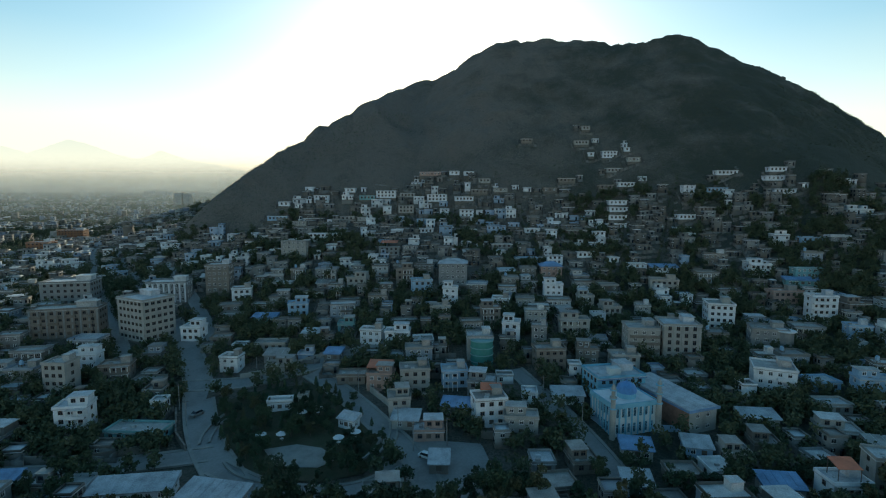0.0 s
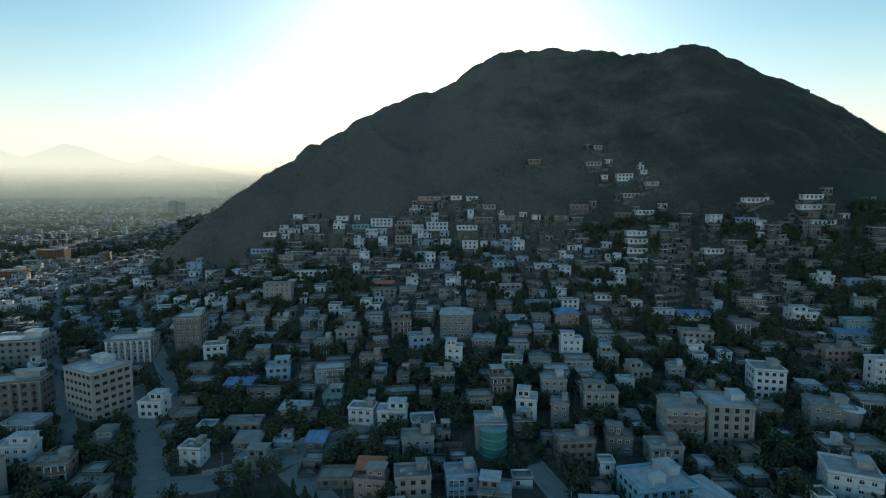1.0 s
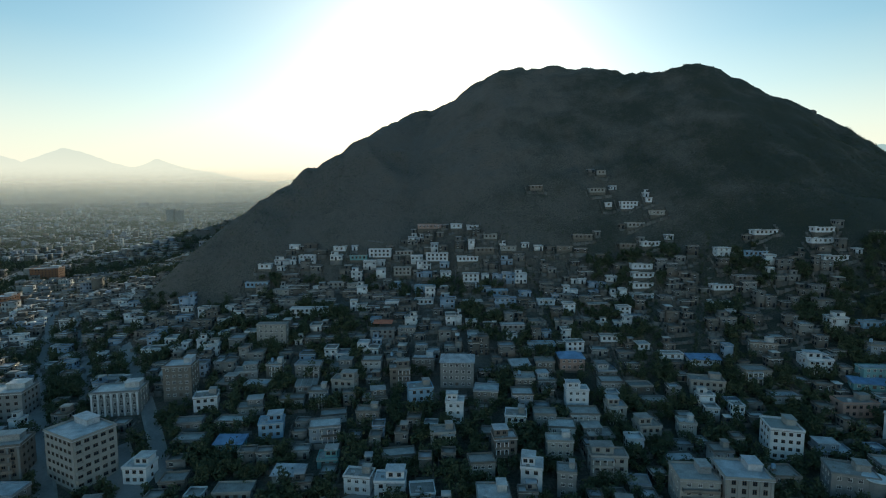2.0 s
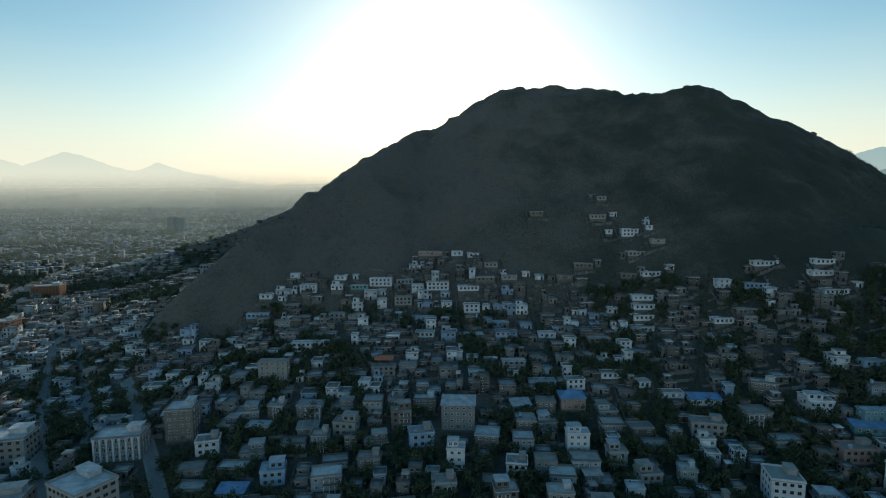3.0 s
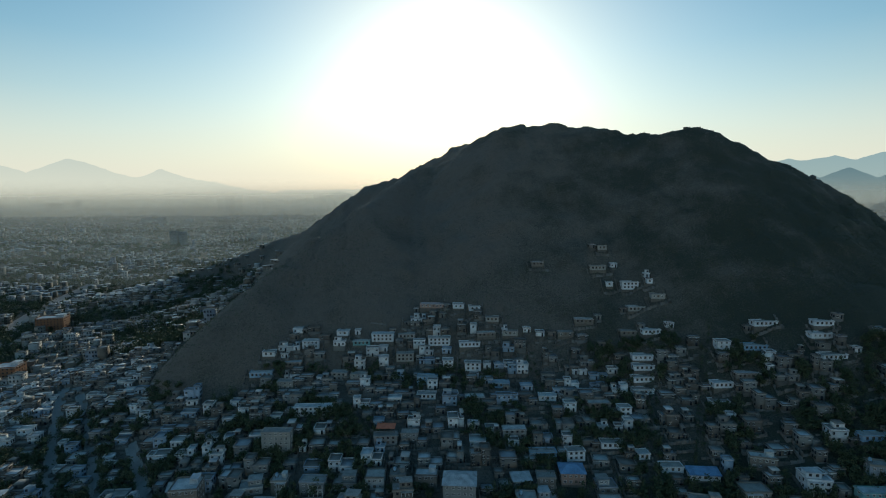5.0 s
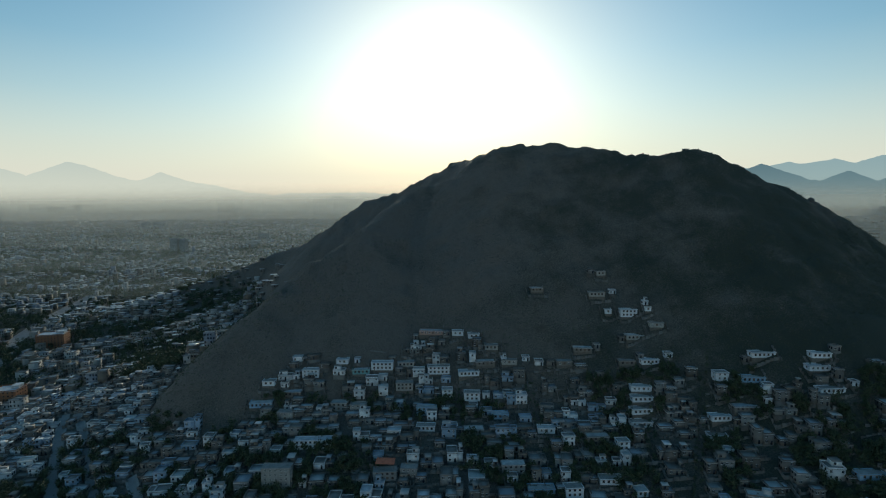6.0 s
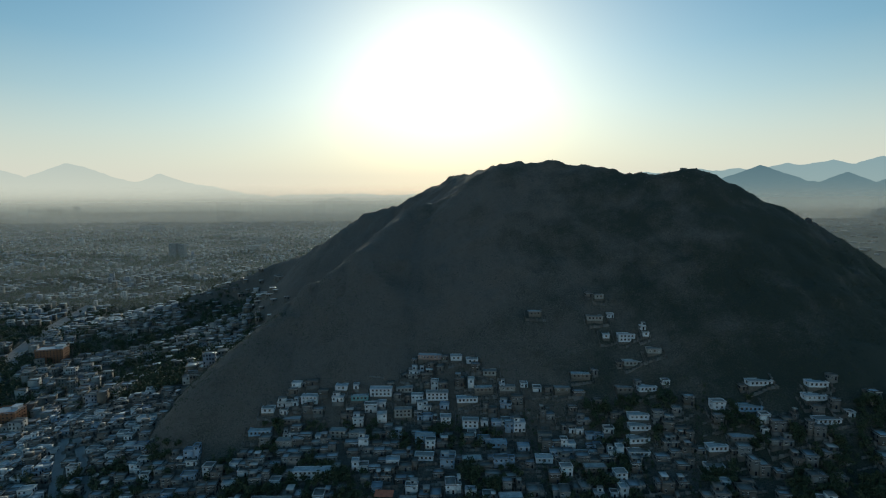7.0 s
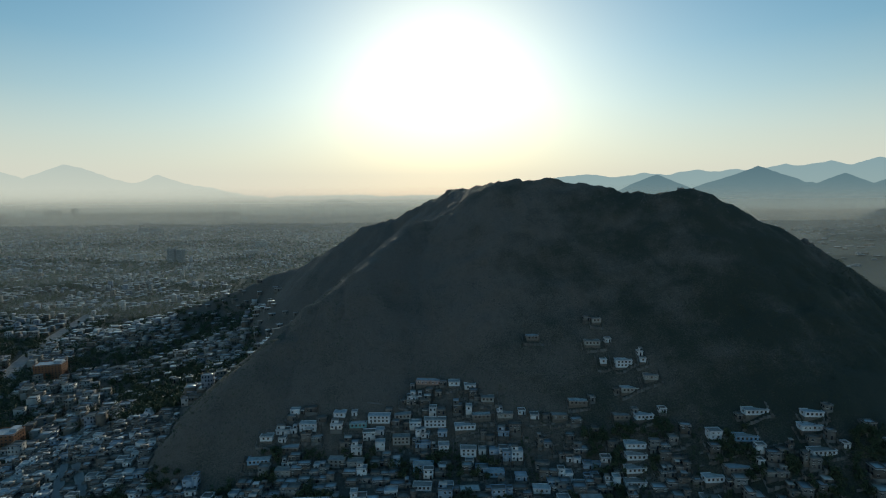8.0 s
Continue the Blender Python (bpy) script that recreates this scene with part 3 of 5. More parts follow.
ROADS = [
    ([(-113.7, 211.7), (-94.9, 188.8), (-84.1, 172.7), (-76.2, 156.2), (-68.5, 141.0), (-60.0, 127.0), (-50.7, 115.4), (-43.7, 105.2), (-40.0, 90.0)], 7.5),
    ([(-83.8, 164.0), (-63.9, 166.0), (-54.5, 170.4), (-46.1, 174.3), (-32.7, 180.8), (-17.7, 188.2)], 6.0),
    ([(-44.0, 170.0), (-32.6, 157.4), (-23.6, 146.6), (-15.7, 134.7), (-9.8, 127.1), (-4.9, 117.5), (-0.0, 99.1)], 5.5),
    ([(-54.8, 119.6), (-42.7, 111.2), (-30.7, 108.0), (-17.8, 108.8), (-8.9, 117.5)], 5.0),
    ([(-129.7, 116.8), (-107.0, 116.0), (-92.0, 117.0), (-74.1, 122.2), (-58.9, 125.8)], 6.0),
    ([(23.7, 168.0), (28.6, 157.4), (34.6, 142.7), (38.7, 128.1), (41.7, 111.2)], 5.0),
    ([(-114.9, 181.8), (-121.0, 190.0), (-138.5, 210.4), (-167.3, 248.9), (-195.3, 287.3), (-222.3, 328.9), (-246.7, 368.9)], 4.2),
    ([(-88.9, 197.3), (-95.1, 206.6), (-113.1, 232.1), (-140.9, 268.9), (-157.6, 291.2)], 3.4),
    ([(-140.9, 238.4), (-153.7, 258.9), (-186.3, 303.1), (-211.5, 335.4), (-236.6, 366.0)], 3.2),
]
for pts, width in ROADS:
    road(pts, width, "worn grey asphalt street between dense flat-roofed houses")
road([(-380, 430), (-445, 553), (-493, 633), (-534, 731), (-560, 820), (-600, 960), (-700, 1250)], 13.0, "wide straight asphalt avenue across the plain", lift=0.5)
ALLEYS = [
    [(-69.3, 335.0), (-56.9, 312.5), (-35.4, 276.2)], [(122.0, 340.0), (102.2, 291.0), (83.6, 248.8)], [(144.6, 327.1), (125.0, 289.0), (109.4, 259.8)], [(5.0, 360.1), (5.9, 335.0), (7.8, 297.7)],
    [(-24.8, 339.0), (-18.5, 320.6), (-11.7, 297.2)], [(47.6, 357.5), (46.5, 336.0), (49.2, 316.5), (50.9, 277.5)], [(207.7, 297.9), (192.0, 276.7), (171.0, 251.5)],
]
for pts in ALLEYS:
    road(pts, 2.6, "steep narrow earth alley climbing between hillside houses", EARTH, "alley", kerb=False, lift=0.25)

PARK = [(-69, 149), (-61, 135), (-52, 121), (-43, 115), (-29, 113), (-19, 116), (-14, 125), (-18, 138), (-28, 153), (-41, 163), (-57, 161), (-67, 155)]
patch("lawn", PARK, LAWN, "dry dark green park lawn under trees", 0.28)
patch("plaza", [(-46, 127), (-38, 129), (-31, 127), (-26, 122), (-30, 118.5), (-40, 119)], PAVING, "pale paved plaza in the middle of the park", 0.45)
patch("square", [(-13, 128), (-6, 130), (10, 128), (14, 106), (-16, 106)], ASPHALT, "open grey asphalt square beside the park", 0.34)
patch("traffic_island", [(-75, 160.5), (-69, 158.5), (-73.5, 155.5)], EARTH, "small triangular earth traffic island with kerb", 0.5)
for cx, cy, r in ((-43, 137, 28), (5, 118, 12)):
    TAKEN.append((cx, cy, r))
TAKEN.extend([(-60, 150, 12), (-30, 150, 12), (-40, 118, 10), (-25, 122, 10)])

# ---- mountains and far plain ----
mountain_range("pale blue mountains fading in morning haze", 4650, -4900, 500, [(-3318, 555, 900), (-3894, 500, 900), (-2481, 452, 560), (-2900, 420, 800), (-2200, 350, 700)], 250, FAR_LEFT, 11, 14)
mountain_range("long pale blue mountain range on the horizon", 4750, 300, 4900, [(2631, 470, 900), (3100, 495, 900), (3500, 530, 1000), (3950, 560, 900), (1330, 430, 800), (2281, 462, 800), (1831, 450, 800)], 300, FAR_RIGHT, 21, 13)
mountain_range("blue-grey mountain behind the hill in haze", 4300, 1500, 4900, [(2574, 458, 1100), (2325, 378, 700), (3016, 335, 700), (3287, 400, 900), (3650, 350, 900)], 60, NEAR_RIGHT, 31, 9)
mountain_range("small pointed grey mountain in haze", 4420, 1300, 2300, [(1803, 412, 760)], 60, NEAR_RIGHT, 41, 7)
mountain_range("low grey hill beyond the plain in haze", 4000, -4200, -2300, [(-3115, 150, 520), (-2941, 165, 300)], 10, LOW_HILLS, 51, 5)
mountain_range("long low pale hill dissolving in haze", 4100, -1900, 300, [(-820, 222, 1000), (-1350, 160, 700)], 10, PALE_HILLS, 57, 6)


# ---- apartment blocks and public buildings ----
def pilasters(e, w, d, h, n, mat, dx=0.0):
    for i in range(n):
        x = -w / 2 + w * i / (n - 1)
        part("pilaster", boxes_mesh("pilaster", [(x - 0.28, -0.3, 0, x + 0.28, -0.003, h), (x - 0.4, -0.42, h - 0.5, x + 0.4, -0.003, h - 0.003)], mat), e)


def balconies(e, w, storeys, sh, mat, x0, x1, depth=1.1, side=0, d=0):
    for k in range(1, storeys):
        z = k * sh
        slab = part("balcony", boxes_mesh("balcony", [(x0, -depth, z - 0.15, x1, -0.003, z)], mat), e)
        part("railing", boxes_mesh("balcony_railing", [(x0, -depth, z + 0.003, x1, -depth + 0.1, z + 0.85), (x0, -depth + 0.1, z + 0.003, x0 + 0.1, -0.003, z + 0.85), (x1 - 0.1, -depth + 0.1, z + 0.003, x1, -0.003, z + 0.85)], mat), slab)


def water_tank(x, y, z):
    e = thing("water_tank", x, y, z, 0, "small pale blue plastic water tank on a roof", "tank", "roof water tanks")
    part("stand", boxes_mesh("tank_stand", [(-0.6, -0.6, 0, -0.45, -0.45, 0.6), (0.45, -0.6, 0, 0.6, -0.45, 0.6), (-0.6, 0.45, 0, -0.45, 0.6, 0.6), (0.45, 0.45, 0, 0.6, 0.6, 0.6), (-0.65, -0.65, 0.6, 0.65, 0.65, 0.68)], DARK_TRIM), e)
    v, f = lathe_data([(0.0, 0.69), (0.6, 0.69), (0.62, 1.0), (0.6, 1.9), (0.35, 2.1), (0.2, 2.2), (0, 2.2)], 12)
    part("tank", mesh_from("tank", v, f, [WALLS["b"]]), e)
    return e


def claim(x, y, r):
    TAKEN.append((x, y, r))


# tall cream corner block
e = house(-108.7, 195.6, 12.9, 16, 6, 62, WALLS["c"], "six-storey pale grey corner block with rows of windows", front=5, side=6, ww=1.5, sh=2.6, name="apartment_block", category="building", foot=8, frame_mat=DARK_TRIM, top="parapet")
balconies(e, 12.5, 6, 2.6, WALLS["c"], -6.1, -4.0)
claim(-113.5, 201.1, 12)
claim(-119.7, 208.3, 8)
# arcaded block with balconies
e = house(-143.0, 192.2, 23.3, 9, 4, 14, WALLS["t"], "long four-storey brown-grey block with stacked balconies", sh=2.6, front=8, side=3, name="apartment_block", category="building", foot=8, frame_mat=DARK_TRIM)
for i in range(4):
    balconies(e, 23, 4, 2.6, WALLS["t"], -10.8 + i * 5.7, -7.4 + i * 5.7)
pilasters(e, 22.4, 9, 10.3, 9, WALLS["g"])
claim(-144.3, 198.6, 14)
e = house(-164.8, 223.4, 19.6, 12, 4, 12, WALLS["g"], "four-storey grey block with closely set upper windows", front=7, side=4, name="apartment_block", category="building", foot=8, frame_mat=DARK_TRIM)
claim(-167.4, 231.4, 13)
e = house(-123.0, 227.9, 16.6, 10, 3, 10, WALLS["g"], "grey hall with tall white pilasters and flat roof", front=7, side=3, sh=2.9, wh=1.9, ww=1.1, name="public_hall", category="building", foot=8, door=False)
pilasters(e, 15.5, 10, 8.6, 8, WALLS["w"])
claim(-123.7, 233.5, 11)
e = house(-104.6, 237.9, 10.4, 10, 5, 8, WALLS["t"], "dark brown brick block of five storeys", front=4, side=3, name="apartment_block", category="building", foot=6)
claim(-104.4, 242.7, 8)
e = house(83.5, 177.1, 12.6, 11, 5, -8, WALLS["c"], "five-storey stone-faced apartment block with tall windows", front=4, side=3, wh=1.7, name="apartment_block", category="building", foot=6, frame_mat=DARK_TRIM)
pilasters(e, 11.4, 11, 12.4, 5, WALLS["c"])
claim(84.0, 183.6, 9)
e = house(71.3, 179.8, 10.9, 10, 4, -6, WALLS["c"], "four-storey tan apartment block with open balconies", front=3, side=3, name="apartment_block", category="building", foot=6)
balconies(e, 10.5, 4, 2.5, WALLS["t"], -5.0, 5.0, 1.3)
claim(71.7, 185.8, 8)
e = house(111.1, 203.2, 9.8, 10, 4, -14, WALLS["w"], "four-storey white block with a tan roof storey", front=4, side=3, ww=1.2, name="apartment_block", category="building", foot=6, roof=WALLS["c"], frame_mat=DARK_TRIM)
claim(111.3, 208.3, 8)
e = house(100.9, 152.8, 11.4, 10, 3, -24, WALLS["w"], "three-storey white block with a roof terrace", front=4, side=4, name="apartment_block", category="building", foot=6)
balconies(e, 11, 3, 2.5, WALLS["w"], 0.6, 5.3, 1.2)
claim(101.5, 159.2, 9)
e = house(118.9, 184.5, 11.9, 9, 3, -20, WALLS["g"], "three-storey grey house with a curved roof edge", front=4, side=3, name="house", foot=6)
v, f = cylinder_data(2.6, 2.6, -3, 7.5, 16, 5.2, 1.6)
part("bay", mesh_from("bay", v, f, [WALLS["g"]]), e)
v, f = cylinder_data(3.3, 3.3, 7.55, 7.9, 20, 5.2, 1.4)
part("canopy", mesh_from("canopy", v, f, [WALLS["w"]]), e)
claim(119.6, 190.6, 8)
# round green glass house
e = house(12.7, 173.1, 8.8, 8, 3, 0, WALLS["g"], "three-storey house with a round green glass front", front=3, side=2, name="house", foot=6)
v, f = cylinder_data(3.8, 3.8, -4, 7.3, 20, 0.5, -0.6)
part("glass_bay", mesh_from("glass_bay", v, f, [GREEN_GLASS]), e, label="round bay of green tinted glass")
for k in range(4):
    v, f = cylinder_data(4.0, 4.0, k * 2.35, k * 2.35 + 0.3, 20, 0.5, -0.6)
    part("ring_beam", mesh_from("ring_beam", v, f, [WALLS["q"]]), e)
claim(12.7, 176.3, 8)
# halls with hipped roofs
e = house(4.5, 239.0, 13.0, 11, 4, -4, WALLS["g"], "unfinished grey concrete block under a hipped tin roof", front=5, side=4, name="apartment_block", category="building", top="hip", roof=TIN, stairhead=False, foot=6)
claim(4.5, 243.6, 10)
e = house(53.4, 253.4, 10.3, 9, 2, -3, WALLS["p"], "square pavilion house with blue-grey hipped roof", front=4, side=3, top="hip", roof=BLUE_TIN, stairhead=False)
claim(53.2, 256.7, 8)
e = house(3.9, 141.1, 8.8, 5, 1, -10, WALLS["t"], "low shed with a sloping blue tin roof", front=3, side=1, top="shed", roof=BLUE_TIN, stairhead=False, name="shed", category="shed")
claim(3.9, 144.1, 6)
e = house(-67.7, 105.6, 16.9, 5.5, 1, 8, WALLS["w"], "long white building with a pale corrugated roof", front=6, side=2, top="shed", roof=TIN, stairhead=False, name="long_building", category="building")
claim(-67.7, 107.6, 10)
e = house(-49.7, 102.4, 13.9, 6, 1, -12, WALLS["b"], "pale blue two-storey school block with dark windows", front=6, side=2, top="shed", roof=TIN, stairhead=False, name="long_building", category="building")
claim(-50.7, 104.4, 10)
# pale blue office behind the mosque
e = house(53.0, 148.9, 15.0, 11, 3, 10, CYAN, "three-storey cyan blue office with dark windows", front=6, side=4, wh=1.5, name="office_building", category="building", foot=6, frame_mat=DARK_TRIM)
part("blue_band", boxes_mesh("blue_band", [(-7.9, -0.3, 7.1, 7.9, -0.21, 7.45)], BLUE_TIN), e)
part("roof_lantern", boxes_mesh("roof_lantern", [(-2.6, 2.0, 7.72, 0.6, 4.6, 9.6), (-2.8, 1.8, 9.6, 0.8, 4.8, 9.8)], MOSQUE_WALL), e)
claim(55.7, 161.7, 11)
# long hall with a pale roof
e = house(69.6, 133.6, 9.4, 25, 2, 20, WALLS["c"], "long hall with brick side and pale blue roof", front=2, side=0, sh=3.1, name="long_hall", category="building", top="shed", roof=TIN, stairhead=False, foot=5, door=False)
part("brick_side", boxes_mesh("brick_side", [(-4.9, 0.05, -4, -4.755, 25.9, 6.1)], BRICK), e, label="bare red-brown brick side wall")
part("roof_trim", boxes_mesh("roof_trim", [(-5.35, -0.62, 6.0, 5.35, -0.52, 6.75), (-5.37, -0.5, 6.0, -5.27, 26.5, 6.5)], BLUE_TIN), e, label="blue tin roof edging")
for px, py in ((69, 136), (67, 142), (65, 148), (62, 154)):
    claim(px, py, 7)


# ---- mosque ----
def mosque(x, y, yaw):
    z = ground_z(x, y) - 0.2
    w, d, h = 13.2, 11.0, 8.6
    e = thing("mosque", x, y, z, yaw, "pale blue and cream mosque with a blue dome", "mosque")
    walls, wins = [], []
    f, holes = side_boxes(w, 0.4, 2, h / 2, 7, 0.8, 2.6, 0.9, 5)
    walls += [(a - w / 2, b, c, p - w / 2, q, r) for a, b, c, p, q, r in f]
    wins += [((u - w / 2, 0.06, zz), 0) for u, zz in holes]
    f, holes = side_boxes(d - 0.8, 0.4, 2, h / 2, 7, 0.8, 2.6, 0.9, 5)
    for sx in (-1, 1):
        for a, b, c, p, q, r in f:
            x0, x1 = (w / 2 - q, w / 2 - b) if sx > 0 else (-w / 2 + b, -w / 2 + q)
            walls.append((x0, a + 0.4, c, x1, p + 0.4, r))
    wins += [((-(w / 2 - 0.06), u + 0.4, zz), -90) for u, zz in holes]
    walls.append((-w / 2, d - 0.4, 0, w / 2, d, h))
    part("wall", boxes_mesh("mosque_wall", walls, MOSQUE_WALL), e)
    part("plinth", boxes_mesh("mosque_plinth", [(-w / 2 - 0.2, -0.2, -5, w / 2 + 0.2, d + 0.2, -0.003)], PAVING), e)
    win = window_mesh(0.8, 2.6, CYAN)
    for at, turn in wins:
        window(e, 0.8, 2.6, CYAN, None, at, turn, True)
    for i in range(8):
        u = -w / 2 + w * i / 7
        part("pilaster", boxes_mesh("mosque_pilaster", [(u - 0.24, -0.16, 0, u + 0.24, -0.003, h - 0.8)], CYAN), e)
        vv = 0.2 + (d - 0.4) * i / 7
        part("pilaster", boxes_mesh("mosque_pilaster_side", [(-w / 2 - 0.16, vv - 0.24, 0, -w / 2 - 0.003, vv + 0.24, h - 0.8)], CYAN), e)
    part("cornice", boxes_mesh("cornice", [(-w / 2 - 0.3, -0.3, h - 0.8, w / 2 + 0.3, -0.003, h + 0.5), (-w / 2 - 0.3, d + 0.003, h - 0.8, w / 2 + 0.3, d + 0.3, h + 0.5),
                                           (-w / 2 - 0.3, 0, h - 0.8, -w / 2 - 0.003, d, h + 0.5), (w / 2 + 0.003, 0, h - 0.8, w / 2 + 0.3, d, h + 0.5)], CYAN), e)
    part("roof", boxes_mesh("mosque_roof", [(-w / 2, 0, h, w / 2, d, h + 0.2)], WALLS["w"]), e)
    v, f = cylinder_data(2.55, 2.55, h + 0.2, h + 1.6, 20, 0.6, 5.0)
    part("drum", mesh_from("drum", v, f, [CYAN]), e)
    prof = [(2.65 * math.cos(a) * (1 + 0.1 * math.sin(2 * a)), h + 1.6 + 2.9 * math.sin(a)) for a in np.linspace(0, 1.5, 12)] + [(0.12, h + 4.8), (0.1, h + 5.6), (0, h + 5.7)]
    v, f = lathe_data(prof, 24)
    me = mesh_from("dome", v, f, [DOME_BLUE])
    me.polygons.foreach_set("use_smooth", [True] * len(f))
    part("dome", me, e, (0.6, 5.0, 0), label="blue tiled dome")
    for sx, sy in ((-w / 2 - 0.4, -0.4), (w / 2 + 0.4, -0.4)):
        prof = [(0.8, -5), (0.78, 8.0), (0.65, 8.1), (0.6, 10.6), (0.95, 10.9), (0.95, 11.5), (0.52, 11.5), (0.48, 13.2), (0.72, 13.3), (0.68, 13.6), (0.5, 14.2), (0.22, 14.8), (0.05, 15.1), (0.04, 15.9), (0, 15.9)]
        v, f = lathe_data(prof, 10)
        m = part("minaret", mesh_from("minaret", v, f, [WALLS["c"]]), e, (sx, sy, 0), label="slender tan minaret with balcony")
        for zb in (8.2, 11.0, 13.3):
            v, f = lathe_data([(0.6, zb), (1.0, zb), (1.0, zb + 0.25), (0.6, zb + 0.25)], 10)
            part("band", mesh_from("minaret_band", v, f, [CYAN]), m)
    return e


mosque(51.2, 133.2, 14.8)
for px, py in ((51, 136), (50, 140)):
    claim(px, py, 9)

# ---- far landmarks on the plain ----
house(-322, 410, 16, 14, 6, 10, WALLS["o"], "tall orange-brown block standing over low houses", front=5, side=4, name="apartment_block", category="building", foot=6, frame_mat=DARK_TRIM)
claim(-322, 417, 13)
house(-420, 584, 26, 16, 6, 15, WALLS["o"], "broad orange block of six storeys beside avenue", front=8, side=5, name="apartment_block", category="building", foot=6, frame_mat=DARK_TRIM)
claim(-420, 590, 18)
for tx, ty, tw, tn, tz in ((-756, 1488, 19, 13, None), (-735, 1494, 17, 12, None), (-1392, 2470, 44, 8, None), (-1340, 2486, 52, 7, None), (-1180, 2440, 40, 6, None), (-640, 1880, 40, 6, None), (-590, 1640, 46, 5, None), (-900, 1560, 30, 5, None), (-2757, 3960, 40, 13, 128), (-2952, 3960, 60, 5, 138), (-2880, 3960, 26, 6, 132)):
    e = house(tx, ty, tw, 16, tn, 0, WALLS["g"], "grey high-rise slab standing out of the haze", front=5, side=0, sh=2.9, name="high_rise", category="tower", foot=6 if tz is None else 40, door=False, z=tz)
    pilasters(e, tw, 16, tn * 2.9, 5, WALLS["g"])
    claim(tx, ty + 8, 20)

# ---- named houses ----
TOWN = [(-73.6, 173.1, 7.2, 2, 'w'), (-55.5, 170.4, 10.1, 1, 'c'), (-8.4, 152.4, 9.8, 3, 'c'), (-19.8, 155.7, 8.8, 2, 'p'), (-29.4, 160.6, 9.9, 1, 't'), (-12.2, 141.2, 6.8, 2, 'c'), (-10.4, 134.8, 7.8, 1, 'c'), (-3.7, 129.1, 8.8, 1, 'p'), (13.2, 135.7, 9.8, 3, 'w'), (20.7, 131.4, 9.8, 2, 'c'), (3.7, 156.1, 8.8, 2, 'b'), (11.2, 149.8, 8.8, 2, 'g'), (37.2, 148.0, 9.9, 1, 'w'), (-100.8, 135.0, 9.1, 3, 'w'), (-120.4, 155.6, 8.1, 4, 'c'), (-123.2, 171.6, 11.2, 2, 'w'), (-108.3, 166.1, 10.2, 2, 't'), (-97.2, 195.3, 8.3, 2, 'w')]
TOWN_UPPER = [(-26.7, 187.1, 8.9, 2, 'w'), (-16.7, 184.2, 9.8, 2, 'w'), (-6.9, 181.7, 7.8, 1, 'w'), (-38.8, 176.4, 6.0, 1, 't'), (-64.4, 188.3, 12.3, 1, 'c'), (-61.3, 215.8, 9.2, 2, 'b'), (-49.5, 193.6, 10.1, 1, 'c'), (-38.0, 199.0, 7.0, 1, 'q'), (-9.0, 226.9, 9.9, 3, 'b'), (3.0, 218.3, 7.0, 3, 'w'), (-1.0, 205.0, 8.9, 2, 'c'), (24.8, 186.1, 7.0, 3, 'w'), (36.5, 200.3, 9.1, 3, 'c'), (18.9, 199.3, 8.0, 3, 't'), (24.3, 215.8, 8.1, 2, 'w'), (49.9, 231.0, 9.3, 3, 'w')]
TOWN_EAST = [(35.1, 185.6, 6.0, 3, 'g'), (50.3, 194.0, 12.3, 3, 'c'), (35.9, 167.4, 11.0, 3, 't'), (49.6, 173.7, 8.1, 2, 't'), (61.3, 169.1, 10.2, 2, 'c'), (71.1, 214.0, 8.5, 2, 'c'), (84.8, 215.9, 6.4, 2, 'c'), (63.2, 225.2, 7.4, 2, 'c'), (-90.8, 230.9, 9.3, 2, 'w'), (-74.1, 210.0, 10.3, 1, 'q'), (-84.6, 192.9, 8.3, 1, 't'), (-40.2, 237.8, 10.0, 2, 'c'), (-27.9, 218.6, 9.0, 2, 't'), (-17.9, 240.8, 8.9, 3, 't'), (102.4, 237.3, 13.9, 2, 'c'), (108.6, 251.9, 13.6, 1, 'w')]
TOWN_FAR_EAST = [(134.2, 254.2, 11.4, 2, 't'), (149.4, 242.0, 10.5, 2, 'w'), (148.1, 219.4, 14.0, 2, 'p'), (161.2, 229.8, 14.8, 1, 'q'), (151.9, 203.1, 10.8, 4, 'w'), (166.2, 203.3, 9.6, 2, 't'), (153.9, 187.1, 8.6, 2, 'b'), (163.2, 182.5, 7.5, 2, 'w'), (118.2, 154.1, 9.4, 1, 'b'), (129.2, 149.5, 10.4, 2, 'b'), (111.3, 140.8, 9.3, 1, 'c'), (102.6, 127.8, 10.2, 1, 'c'), (86.4, 135.0, 10.2, 1, 'c')]
FRONT = [(63.0, 122.0, 7.0, 1, 'b'), (71.1, 118.2, 7.0, 1, 'c'), (63.9, 111.8, 6.0, 1, 'w'), (47.7, 121.3, 8.0, 1, 'c'), (54.8, 110.6, 8.0, 1, 't'), (33.7, 115.9, 6.9, 1, 't'), (42.7, 107.2, 6.9, 1, 'b'), (23.7, 115.7, 5.9, 1, 'g'), (25.7, 106.0, 8.9, 1, 't'), (73.9, 105.8, 9.0, 1, 'c'), (86.0, 103.0, 9.0, 2, 'w'), (97.2, 107.2, 6.0, 3, 'c'), (-1.0, 115.5, 4.9, 1, 't'), (-12.9, 103.1, 8.9, 1, 'c'), (-82.5, 131.7, 17.1, 1, 'q'), (-99.8, 107.8, 9.0, 1, 'w'), (90.5, 115.6, 6.0, 1, 'g'), (80.5, 122.7, 7.0, 1, 't')]
